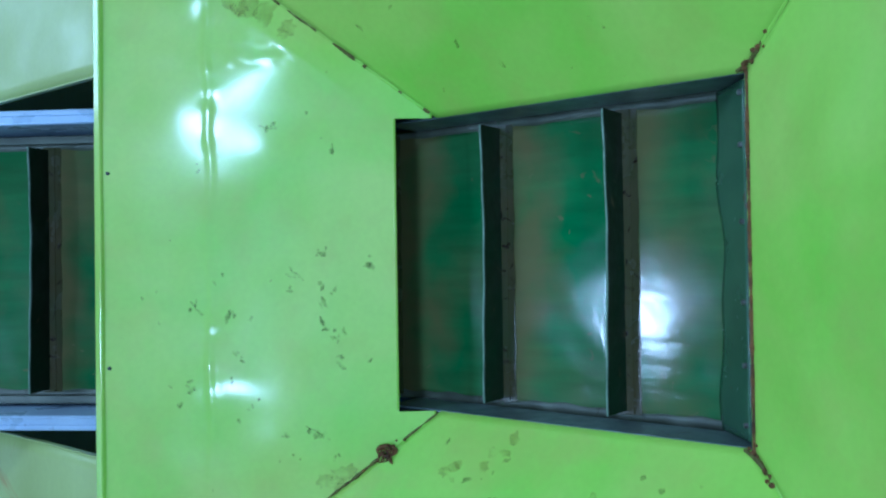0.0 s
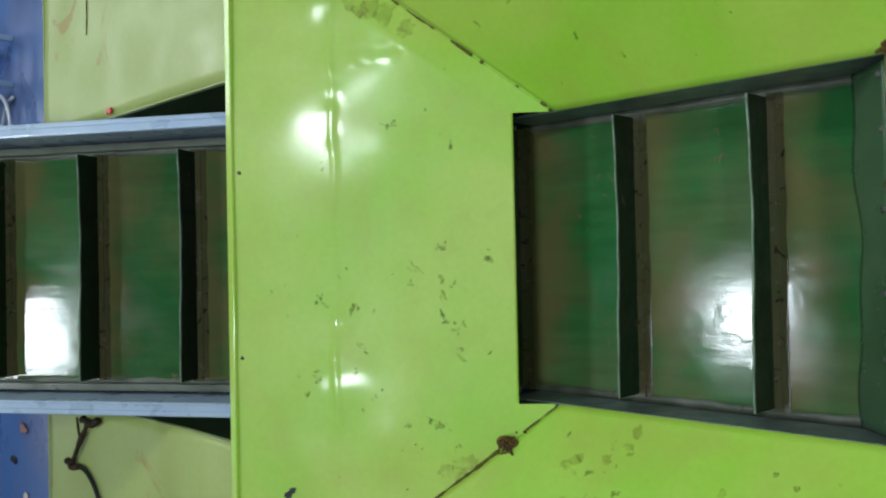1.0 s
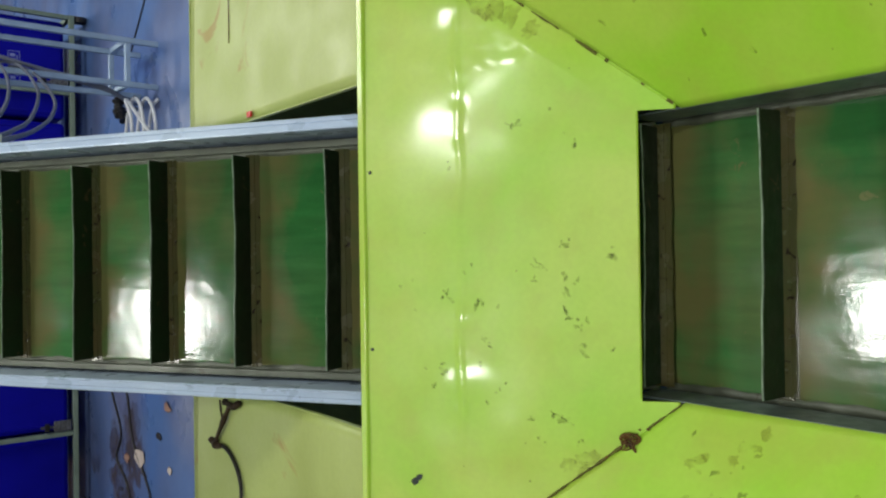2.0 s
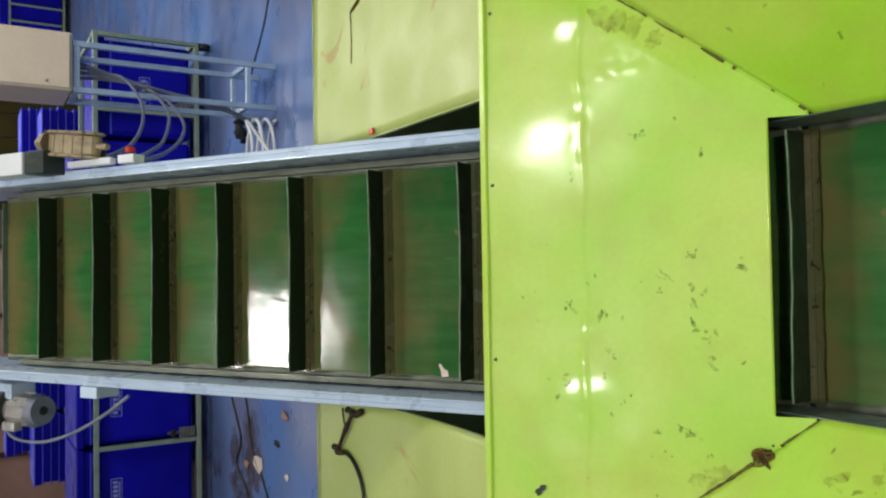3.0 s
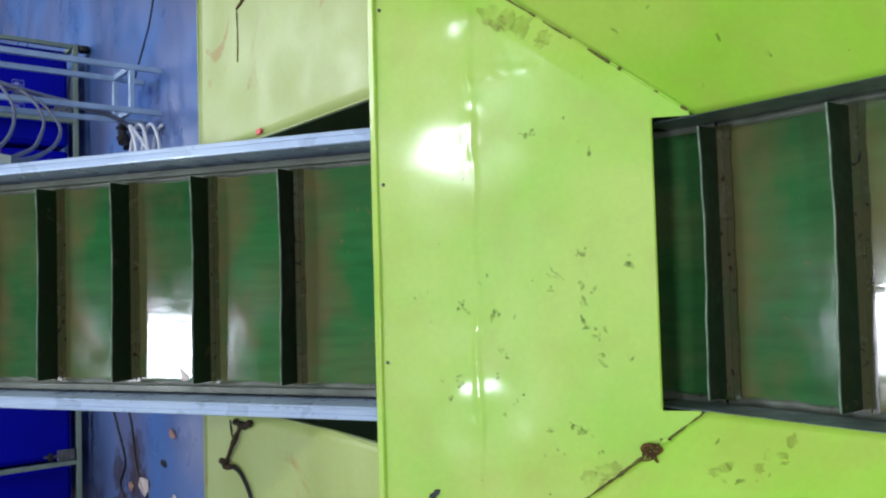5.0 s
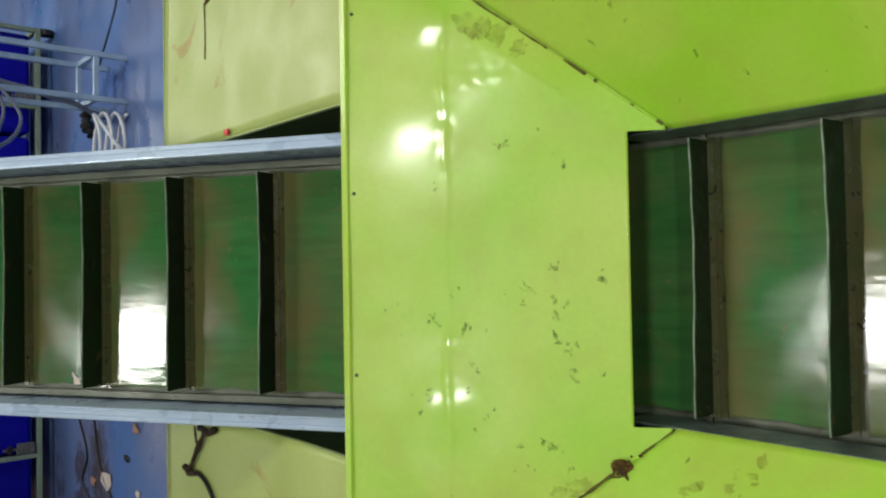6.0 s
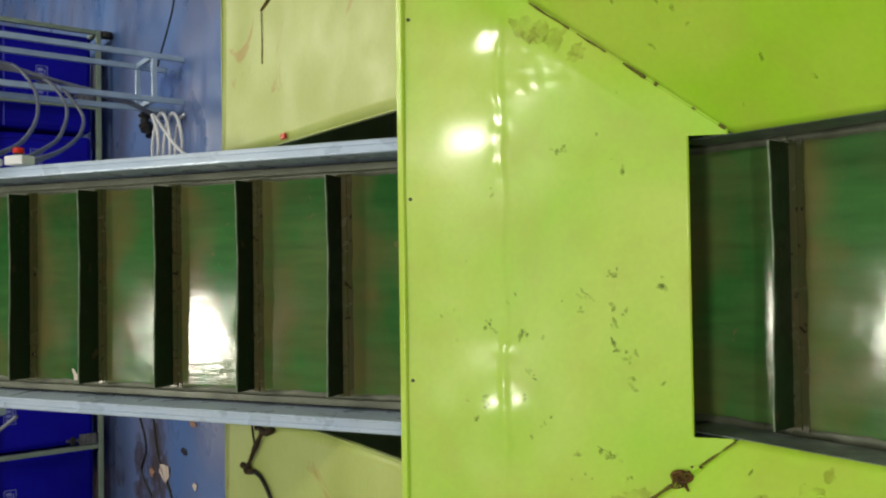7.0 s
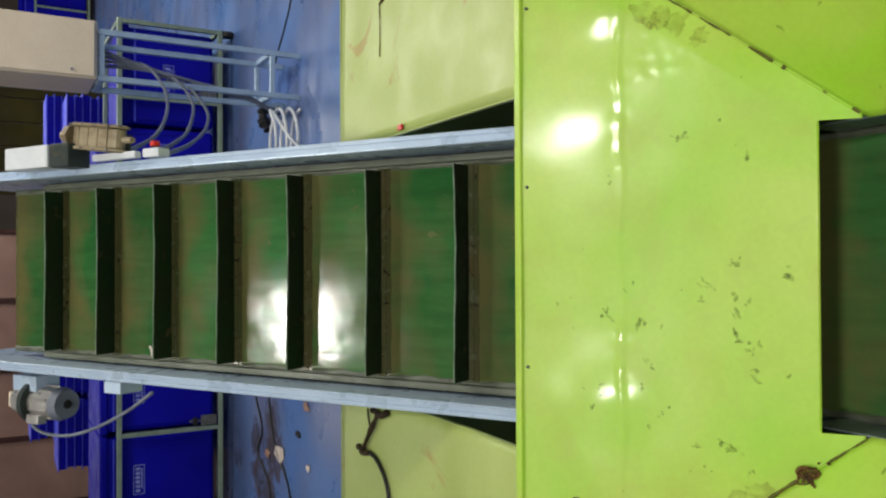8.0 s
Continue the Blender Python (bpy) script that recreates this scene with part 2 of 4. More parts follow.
def extrude_profile(profile, start, end, frame_at):
    """A closed profile of (x, h) swept between two stations by frame_at(x, s, h)."""
    bm = bmesh.new()
    a = [bm.verts.new(frame_at(x, start, h)) for x, h in profile]
    b = [bm.verts.new(frame_at(x, end, h)) for x, h in profile]
    n = len(profile)
    for i in range(n):
        bm.faces.new((a[i], a[(i + 1) % n], b[(i + 1) % n], b[i]))
    bm.faces.new(a[::-1])
    bm.faces.new(b)
    return bm


# ---- the hall ----
HX, HY0, HY1, HZ = 9.0, -7.0, 24.0, 6.0
tagged(part("floor", box(-HX, HX, HY0, HY1, -0.2, 0.0), FLOOR), "blue painted concrete factory floor with worn scuffs", "floor", kind="structure")
tagged(part("ceiling", box(-HX, HX, HY0, HY1, HZ, HZ + 0.2), CEILING), "grey factory hall ceiling", "ceiling", kind="structure")
for name, b in (("wall_north", (-HX, HX, HY1, HY1 + 0.2)), ("wall_south", (-HX, HX, HY0 - 0.2, HY0)), ("wall_east", (HX, HX + 0.2, HY0, HY1)), ("wall_west", (-HX - 0.2, -HX, HY0, HY1))):
    tagged(part(name, box(*b, -0.2, HZ + 0.2), WALL), "plain off-white factory wall", "wall", kind="structure")

# ---- the feed hopper ----
PA, PB = 0.3124, 1.2445          # back plate: y = PA + PB * z
ZO, XO, YN = 0.446, 0.264, 0.325  # bottom opening: height, half width, near edge
ZR = 0.820                        # rim height
YF = PA + PB * ZO
SLOPE = 0.8415
KS = 1 / (PB * SLOPE)             # lean of the corner seams on the back plate


def dent(x, y):
    """Height of the knocked and dented back plate off its plane, by the place on it."""
    h = 0.0
    for cx, cy, amp, wx, wy in ((0.285, 1.212, 0.0006, 0.062, 0.046), (0.447, 1.040, 0.0098, 0.125, 0.110), (0.495, 1.205, 0.0040, 0.042, 0.036), (-0.200, 1.160, 0.0014, 0.055, 0.045),
                                (-0.225, 1.215, 0.0010, 0.050, 0.030), (0.205, 1.100, 0.0006, 0.040, 0.030), (-0.33, 1.10, 0.0008, 0.05, 0.03)):
        h += amp * math.exp(-((x - cx) / wx) ** 2 - ((y - cy) / wy) ** 2)
    seam = math.exp(-((y - 1.185 - 0.006 * noise.noise(Vector((x * 9, 0, 0)))) / 0.0045) ** 2)
    h += seam * (0.0006 + 0.0014 * max(0.0, 0.1 + noise.noise(Vector((x * 34, 3.1, 0)))) * (0.25 + 1.5 * math.exp(-((x + 0.20) / 0.075) ** 2) + 0.7 * math.exp(-((x - 0.42) / 0.08) ** 2)))
    h += 0.0022 * noise.noise(Vector((x * 3.2, y * 3.2, 5.0))) + 0.0007 * noise.noise(Vector((x * 11, y * 11, 2.0)))
    if x > 0.2 or -0.32 < x < -0.1:
        h += (0.0007 if x > 0.2 else 0.0005) * noise.noise(Vector((x * 38, y * 38, 7.0))) * math.exp(-((y - 1.185) / 0.013) ** 2)
    h *= max(0.0, min(1.0, (XO + (y - YF) * KS - abs(x)) * 14))
    if 1.04 < y < 1.16 and 0.36 < x < 0.6:
        h += 0.0005 * noise.noise(Vector((x * 55, y * 55, 1.0))) * max(0.0, min(1.0, (XO + (y - YF) * KS - abs(x)) * 30))
    return h


N_PLATE = Vector((0, -1, PB)).normalized()


def plate_at(x, y, off=0.0):
    return Vector((x, y, (y - PA) / PB)) + N_PLATE * (dent(x, y) + off)


hopper = thing("feed_hopper", "glossy lime-green sheet-metal feed hopper, dented and rust-specked", "hopper")
# back plate, cut out round the belt notch
YNOTCH, XNOTCH, YRIM = 0.925, 0.2635, PA + PB * ZR
bm = bmesh.new()


def columns(y):
    w = XO + (y - YF) * KS
    return [-w + (w - XNOTCH) * i / 46 for i in range(46)] + [-XNOTCH + 2 * XNOTCH * i / 110 for i in range(110)] + [XNOTCH + (w - XNOTCH) * i / 46 for i in range(47)]


levels = [YF + 0.006 + (YNOTCH - YF - 0.006) * j / 12 for j in range(12)] + [YNOTCH + (YRIM - YNOTCH) * j / 110 for j in range(111)]
rows_v = [[bm.verts.new(plate_at(x, y)) for x in columns(y)] for y in levels]
for j, (p, q) in enumerate(zip(rows_v, rows_v[1:])):
    for i in range(len(p) - 1):
        if j < 12 and 46 <= i < 156:
            continue
        bm.faces.new((p[i], p[i + 1], q[i + 1], q[i]))
bmesh.ops.delete(bm, geom=[v for v in bm.verts if not v.link_faces], context="VERTS")
bm.normal_update()
thicken(bm, N_PLATE * -0.003)
part("back_plate", bm, GREEN, hopper, "dented glossy lime-green plate with dark scuffs", smooth=True)


def side_at(sx, x, y, amp=0.006):
    z = ZO + SLOPE * (x - XO) + amp * noise.noise(Vector((x * 2.2, y * 2.2, 8.0 * sx))) * max(0.0, min(1.0, (x - XO) * 8, (YF + (x - XO) / KS - y) * 8, (y - YN + x - XO) * 8))
    return Vector((sx * x, y, z))


for sx in (1, -1):
    grid = []
    for i in range(41):
        x = XO + (ZR - ZO) / SLOPE * i / 40
        y0, y1 = YN - (x - XO), YF + (x - XO) / KS
        grid.append([side_at(sx, x, y0 + (y1 - y0) * j / 40) for j in range(41)])
    part("side_plate", sheet(grid), GREEN, hopper, smooth=True)
grid = []
for i in range(41):
    d = (ZR - ZO) / SLOPE * i / 40
    w = XO + d
    grid.append([Vector((-w + 2 * w * j / 40, YN - d, ZO + SLOPE * d + 0.009 * noise.noise(Vector((j * 0.16, i * 0.1, 3.0))) * min(1.0, d * 8))) for j in range(41)])
part("front_plate", sheet(grid), GREEN, hopper, smooth=True)
# rim fold along the back plate, with its screws
W_RIM = XO + (YRIM - YF) * KS
part("rim", box(-W_RIM, W_RIM, YRIM - 0.004, YRIM + 0.016, ZR - 0.012, ZR + 0.004, 0.003), GREEN, hopper, "folded rim edge")
for i in range(-2, 3):
    x = 0.345 * i + 0.1695
    p = plate_at(x, YRIM - 0.010)
    part("screw", cyl(p, p + N_PLATE * 0.003, 0.0036, 0.0028, 10), FRAME_DARK, hopper, "dark screw head")
# weld seams in the corners, rusty and broken
for sx in (1, -1):
    part("painted_seam", tube([(sx * (XO + d), YF + d / KS, ZO + SLOPE * d - 0.0005) for d in (0.008, 0.11, 0.22, 0.33, 0.44)], 0.0024, 6, 10, 0.4), GREEN, hopper, "painted corner seam")
    part("painted_seam", tube([(sx * (XO + d), YN - d, ZO + SLOPE * d - 0.0005) for d in (0.008, 0.11, 0.22, 0.33, 0.44)], 0.0024, 6, 10, 0.4), GREEN, hopper, "painted corner seam")
for sx, spans in ((1, ((0.008, 0.016, 0.0036), (0.045, 0.049, 0.0024), (0.092, 0.096, 0.0030), (0.107, 0.136, 0.0030), (0.158, 0.196, 0.0022), (0.206, 0.26, 0.0022), (0.32, 0.42, 0.002))), (-1, ((0.004, 0.046, 0.0026), (0.082, 0.128, 0.0044), (0.128, 0.19, 0.0030), (0.32, 0.42, 0.002)))):
    for a, b, r in spans:
        pts = []
        for k in range(5):
            d = a + (b - a) * k / 4
            pts.append((sx * (XO + d) + 0.002 * noise.noise(Vector((d * 40, sx, 0))), YF + d / KS, ZO + SLOPE * d + 0.0015))
        part("weld_seam", tube(pts, r * 0.75, 6, 6, 0.9), WELD, hopper, "rusty broken weld seam")
for sx in (1, -1):
    bm = tube([(sx * (XO + 0.002), YN + 0.01, ZO + 0.002), (sx * (XO + 0.015), YN - 0.014, ZO + 0.014), (sx * (XO + 0.032), YN - 0.031, ZO + 0.0275)], 0.0026, 6, 8, 0.9)
    part("weld_seam", bm, WELD, hopper, "rusty broken weld seam")
bm = tube([(-XO - 0.01, YN - 0.004, ZO + 0.004)] + [(-XO + 0.066 * k, YN - 0.004 + 0.003 * noise.noise(Vector((k, 4, 0))), ZO + 0.004) for k in range(1, 9)], 0.003, 6, 6, 0.9)
part("weld_seam", bm, RUST, hopper, "rusty crust along the lower edge")
# lump of rust with a twisted wire in the seam
random.seed(5)
bm = bmesh.new()
for k in range(11):
    d = 0.062 + random.gauss(0, 0.018)
    p = Vector((-(XO + d) + random.gauss(0, 0.006), YF + d / KS + random.gauss(0, 0.004), ZO + SLOPE * d + 0.006 + abs(random.gauss(0, 0.003))))
    made = bmesh.ops.create_icosphere(bm, subdivisions=1, radius=random.uniform(0.0016, 0.0042))["verts"]
    for v in made:
        v.co += p
tagged(part("rust_lump", bm, RUST, hopper, "brown lump of rust and fibres"), kind="stuff")
bm = bmesh.new()
for k in range(5):
    q = [(-(XO + 0.054 + 0.032 * random.random()), YF + 0.054 + 0.037 * random.random(), ZO + 0.066 + 0.010 * random.random()) for _ in range(5)]
    tube(q, 0.0013, 5, 6, 0, bm)
ring = Vector((-(XO + 0.066), YF + 0.066 / KS, ZO + SLOPE * 0.066 + 0.013))
tube([ring + Vector((0.009 * math.cos(a * 0.7), 0.014 * math.sin(a * 0.7), 0.009 * math.sin(a * 0.7))) for a in range(10)], 0.0030, 6, 5, 0.4, bm)
part("wire", bm, RUST, hopper, "twisted rusty wire")

# scuffs and scratches: thin flakes of dirt lying on the plates
random.seed(11)


def blot(bm, at, size, stretch, angle, n=13):
    """One ragged flake in the plane given by at(u, v)."""
    vs = []
    for k in range(n):
        a = k * math.tau / n
        r = size * random.choice((0.6, 0.75, 0.9, 1.0, 1.1))
        u, v = r * math.cos(a) * stretch, r * math.sin(a)
        vs.append(bm.verts.new(at(u * math.cos(angle) - v * math.sin(angle), u * math.sin(angle) + v * math.cos(angle))))
    bm.faces.new(vs)


bm = bmesh.new()
for x, y, reach in ((0.029, 1.028, 6), (0.022, 1.034, 5), (-0.015, 1.065, 5), (-0.044, 1.075, 5), (-0.037, 1.039, 9), (-0.049, 1.014, 7), (-0.064, 1.034, 6), (-0.096, 1.030, 8), (-0.111, 1.021, 7), (-0.110, 1.000, 5), (-0.135, 1.014, 6), (-0.170, 1.011, 6), (0.020, 0.963, 4), (0.005, 0.967, 4), (-0.007, 0.956, 5), (-0.169, 0.964, 5),
                    (-0.086, 1.160, 6), (-0.084, 1.150, 4), (-0.088, 1.130, 4), (-0.067, 1.206, 5), (-0.073, 1.214, 5), (-0.154, 1.150, 4), (-0.167, 1.140, 4), (-0.203, 1.157, 4), (-0.248, 1.129, 5), (-0.235, 1.118, 4), (-0.268, 1.148, 5), (-0.303, 1.083, 6), (-0.297, 1.046, 8), (-0.290, 1.036, 7), (-0.333, 1.013, 7), (-0.202, 1.218, 6), (-0.217, 1.213, 5), (-0.242, 1.229, 5), (0.250, 1.096, 6), (0.248, 1.104, 4), (0.208, 1.014, 6), (0.198, 1.020, 5), (0.174, 1.201, 5)):
    for k in range(2):
        u0, v0 = random.gauss(0, 0.001 * reach), random.gauss(0, 0.0006 * reach)
        blot(bm, lambda u, v, x=x, y=y: plate_at(x + u0 + u, y + (v0 + v) * 0.78, 0.0007 + 0.00015 * k), 0.00088 * reach * random.uniform(0.4, 1.0), random.choice((1.2, 1.8, 2.8)), random.uniform(0.0, 3.1))
for k in range(15):
    x, y = random.uniform(-0.42, 0.4), random.uniform(0.95, 1.28)
    if abs(x) < XO + (y - YF) * KS - 0.03:
        blot(bm, lambda u, v, x=x, y=y: plate_at(x + u, y + v * 0.78, 0.0007), random.uniform(0.0014, 0.0036), random.choice((1, 1.5, 2.2)), random.uniform(0.0, 3.1))
for p, q, r in (((0.0, 1.078), (-0.025, 1.055), 0.0018), ((-0.012, 1.08), (-0.028, 1.062), 0.0014), ((-0.06, 1.212), (-0.085, 1.195), 0.0018), ((0.252, 1.115), (0.246, 1.09), 0.0016), ((-0.285, 1.055), (-0.31, 1.02), 0.0020)):
    a, b = Vector((*p, 0)), Vector((*q, 0))
    n = Vector((-(b - a).y, (b - a).x, 0)).normalized()
    e = [a + (b - a) * k / 6 + n * (0.004 * noise.noise(Vector((k * 0.8, p[0] * 50, 0)))) for k in range(7)]
    w = [r * random.uniform(0.3, 1.3) for _ in range(7)]
    up = [bm.verts.new(plate_at((v + n * k).x, (v + n * k).y, 0.0007)) for v, k in zip(e, w)]
    dn = [bm.verts.new(plate_at((v - n * k).x, (v - n * k).y, 0.0007)) for v, k in zip(e, w)]
    for k in range(6):
        bm.faces.new((up[k], up[k + 1], dn[k + 1], dn[k]))
tagged(part("scuff_dirt", bm, SCUFF, hopper, "dark scuffs and scratches"), kind="stuff")
bm = bmesh.new()
for x, y, reach in ((0.478, 1.150, 22), (0.468, 1.128, 20), (0.452, 1.105, 20), (0.462, 1.14, 18), (0.425, 1.075, 16), (-0.372, 1.005, 20), (-0.385, 1.03, 16), (-0.39, 1.01, 14)):
    if abs(x) < XO + (y - YF) * KS - 0.004:
        blot(bm, lambda u, v, x=x, y=y: plate_at(x + u, y + v * 0.78, 0.0006), 0.001 * reach, random.choice((1.0, 1.4)), random.uniform(0.0, 3.1), 19)
tagged(part("olive_stain", bm, STAIN, hopper, "faint olive stains on the paint"), kind="stuff")
bm = bmesh.new()
for k in range(4):
    blot(bm, lambda u, v: plate_at(-0.430 + u + 0.004 * k, 1.260 + v * 0.78 - 0.003 * k, 0.0009 + 0.0003 * k), 0.0052, 1.7, 1.2 + 0.3 * k, 11)
tagged(part("dirt_clot", bm, FRAME_DARK, hopper, "dark clot of dried dirt"), kind="stuff")
bm = bmesh.new()
for sx, cx, cy, sx_, sy_, count in ((-1, 0.36, 0.76, 0.04, 0.05, 10), (-1, 0.42, 0.66, 0.06, 0.08, 7), (1, 0.46, 0.88, 0.03, 0.03, 8), (1, 0.40, 0.50, 0.02, 0.03, 4), (1, 0.34, 0.62, 0.05, 0.15, 6), (-1, 0.33, 0.45, 0.03, 0.06, 6)):
    for k in range(count):
        x, y = abs(random.gauss(cx, sx_)), random.gauss(cy, sy_)
        if x > XO + 0.015:
            blot(bm, lambda u, v, x=x, y=y, sx=sx: side_at(sx, x + u, y + v) + Vector((-sx * 0.0006, 0, 0.0008)), random.uniform(0.0014, 0.005), random.choice((1, 1.2, 1.6, 2.4)), random.uniform(-1.5, 1.5))
tagged(part("scuff_dirt", bm, SCUFF, hopper, "dark scuffs and scratches"), kind="stuff")

bm = bmesh.new()
for sx, cx, cy, spread, count in ((-1, 0.345, 0.775, 0.020, 7), (-1, 0.325, 0.70, 0.016, 4), (1, 0.47, 0.875, 0.018, 5), (-1, 0.36, 0.55, 0.02, 3)):
    for k in range(count):
        x, y = random.gauss(cx, spread), random.gauss(cy, 1.6 * spread)
        if x > XO + 0.02:
            blot(bm, lambda u, v, x=x, y=y, sx=sx: side_at(sx, x + u, y + v) + Vector((-sx * 0.0007, 0, 0.0009 + 0.0001 * k)), random.uniform(0.006, 0.014), random.choice((0.4, 0.6, 1.0)), random.uniform(-0.6, 0.6), 17)
tagged(part("olive_stain", bm, STAIN, hopper, "faint brown smears on the paint"), kind="stuff")

# dark steel skirts under the opening and the rubber flap at its near end
for sx in (1, -1):
    part("skirt", box(sx * (XO + 0.001) - 0.002, sx * (XO + 0.001) + 0.002, YN - 0.02, YF + 0.12, 0.352, ZO - 0.003, 0.001), SKIRT, hopper, "dark green steel skirt")
part("near_angle", box(-XO, XO, YN - 0.012, YN + 0.002, ZO - 0.030, ZO - 0.004, 0.001), FRAME_DARK, hopper, "dark steel edge strip")
random.seed(9)
for sx in (1, -1):
    bm = bmesh.new()
    for k in range(16):
        d = abs(random.gauss(0.012, 0.014))
        p = Vector((sx * (XO + d) + random.gauss(0, 0.004), YN - d + random.gauss(0, 0.004), ZO + SLOPE * d + 0.002))
        for v in bmesh.ops.create_icosphere(bm, subdivisions=1, radius=random.uniform(0.002, 0.0055))["verts"]:
            v.co += p
    tagged(part("rust_crust", bm, RUST, hopper, "flaking brown rust in the corner"), kind="stuff")
# Unseen panels, added only to keep light out from under the hopper.
for sx in (1, -1):
    part("casing", box(sx * 0.712 - 0.002, sx * 0.712 + 0.002, -0.124, YRIM + 0.012, 0.01, ZR - 0.008), GREEN, hopper)
part("casing", box(-0.709, 0.709, -0.128, -0.124, 0.01, ZR - 0.008), GREEN, hopper)
# ---- flat deck behind the hopper ----
ZP, YP0, YP1, XC, XP = 0.800, YRIM + 0.018, 2.285, 0.354, 1.15


def deck_edge(sx, v):
    """Inner edge of a deck plate; one side is cut in a shallow bow."""
    return XC - (0.014 * math.sin(math.pi * (0.25 + 0.75 * v)) if sx < 0 else 0.0)


for sx in (1, -1):
    deck = thing("deck_plate", "pale green painted sheet-metal deck plate beside the conveyor", "metal deck", "deck plates")
    grid, lip = [], bmesh.new()
    for i in range(31):
        u = i / 30
        grid.append([Vector((sx * (deck_edge(sx, j / 30) + (XP - deck_edge(sx, j / 30)) * u), YP0 + (YP1 - YP0) * j / 30, ZP + 0.004 * noise.noise(Vector((u * 3, j * 0.12, sx * 4))))) for j in range(31)])
    part("top_sheet", sheet(grid), PANEL_GREEN, deck, smooth=True)
    # Unseen sheet down to the floor, added to darken the space below.
    part("edge_fold", box(min(sx * XC, sx * XP), max(sx * XC, sx * XP), YP1 + 0.001, YP1 + 0.005, 0.01, ZP + 0.003, 0.001), PANEL_GREEN, deck)
    loops = [[lip.verts.new((sx * (deck_edge(sx, j / 30) - k), YP0 + (YP1 - YP0) * j / 30, z)) for k, z in ((0.0005, ZP - 0.007), (0.0005, ZP + 0.004), (0.003, ZP + 0.004), (0.003, ZP - 0.007))] for j in range(31)]
    for a, b in zip(loops, loops[1:]):
        for k in range(4):
            lip.faces.new((a[k], a[(k + 1) % 4], b[(k + 1) % 4], b[k]))
    lip.faces.new(loops[0])
    lip.faces.new(loops[-1][::-1])
    part("cut_edge", lip, PANEL_GREEN, deck)
    # Added side sheet, out of sight, shuts light out under the deck.
    part("side_fold", box(sx * XP - 0.002, sx * XP + 0.002, YP0, YP1, 0.01, ZP - 0.006), PANEL_GREEN, deck)
    for y in (1.5, 2.2):
        part("leg", box(sx * 1.05 - 0.02, sx * 1.05 + 0.02, y - 0.02, y + 0.02, 0, ZP - 0.006, 0.003), FRAME_DARK, deck)
    if sx == 1:
        bm = tube([(0.575, 2.012, ZP + 0.002), (0.64, 2.008, ZP + 0.003), (0.716, 2.012, ZP + 0.003)], 0.0015, 6, 6, 0.5)
        tube([(0.716, 2.012, ZP + 0.003), (0.732, 1.965, ZP + 0.004), (0.752, 1.945, ZP + 0.004), (0.757, 1.925, ZP + 0.003)], 0.0036, 6, 6, 0.6, bm)
        part("crease", bm, RUST, deck, "dark folded crease line")
        part("red_tag", box(0.359, 0.374, 1.868, 1.892, ZP + 0.004, ZP + 0.010, 0.002), RED, deck, "small red tag")

# ---- the conveyor ----
ANG = math.atan(0.6242)
CA, SA = math.cos(ANG), math.sin(ANG)
YB, ZB = 1.022, 0.335            # foot of the incline on the belt line
S_TOP, RW, RH = 2.285, 0.090, 0.075
TIP = 0.065


def inc(x, s, h):
    return Vector((x, YB + s * CA - h * SA, ZB + s * SA + h * CA))


def flat(x, y, h):
    return Vector((x, y, ZB + h))


conveyor = thing("belt_conveyor", "inclined cleated green belt conveyor with pale blue-grey side rails", "conveyor")
for sx in (1, -1):
    prof = [(sx * x, h) for x, h in ((0.284, -0.17), (0.284, 0.104), (0.2848, 0.1105), (0.2868, 0.1125), (0.2892, 0.1115), (0.2904, 0.1065), (0.2915, 0.1030), (0.3030, 0.1020), (0.3042, 0.0995), (0.3056, 0.1015), (0.3135, 0.1005), (0.3160, 0.0985), (0.3160, 0.092), (0.290, 0.092), (0.290, -0.162), (0.335, -0.162), (0.335, -0.170))]
    part("side_rail", extrude_profile(prof, 0.16, S_TOP + 0.40, inc), RAIL, conveyor, "pale blue-grey painted side rail")
    part("wear_strip", extrude_profile([(sx * x, h) for x, h in ((0.262, 0.004), (0.262, 0.016), (0.277, 0.016), (0.277, 0.004))], 0.12, S_TOP, inc), EDGE, conveyor, "glossy grey-green edge strip")
    part("tail_frame", extrude_profile([(sx * x, h) for x, h in ((0.300, -0.24), (0.300, 0.015), (0.306, 0.015), (0.306, -0.24))], -0.42, 1.12, flat), FRAME_DARK, conveyor)
    for s, l in ((0.35, "foot"), (1.75, "head")):
        q = inc(sx * 0.31, s, -0.17)
        part("leg", box(q.x - 0.025, q.x + 0.025, q.y - 0.025, q.y + 0.025, 0.0, q.z - 0.002, 0.004), RAIL, conveyor)
part("slider_bed", extrude_profile([(-0.283, -0.012), (0.283, -0.012), (0.283, -0.018), (-0.283, -0.018)], 0.22, S_TOP, inc), FRAME_DARK, conveyor)
part("bottom_pan", extrude_profile([(-0.283, -0.232), (0.283, -0.232), (0.283, -0.238), (-0.283, -0.238)], 0.16, S_TOP, inc), FRAME_DARK, conveyor)
part("tail_bed", extrude_profile([(-0.299, -0.012), (0.299, -0.012), (0.299, -0.018), (-0.299, -0.018)], -0.20, 0.80, flat), FRAME_DARK, conveyor)
part("head_pulley", cyl(inc(-0.28, S_TOP, -RH), inc(0.28, S_TOP, -RH), RH - 0.008, seg=24), FRAME_DARK, conveyor)
part("tail_pulley", cyl((-0.28, -0.25, ZB - RW), (0.28, -0.25, ZB - RW), RW - 0.008, seg=24), FRAME_DARK, conveyor)
FLAP_Y, FLAP_Z, FLAP_L = YN + 0.004, ZO - 0.008, 0.092
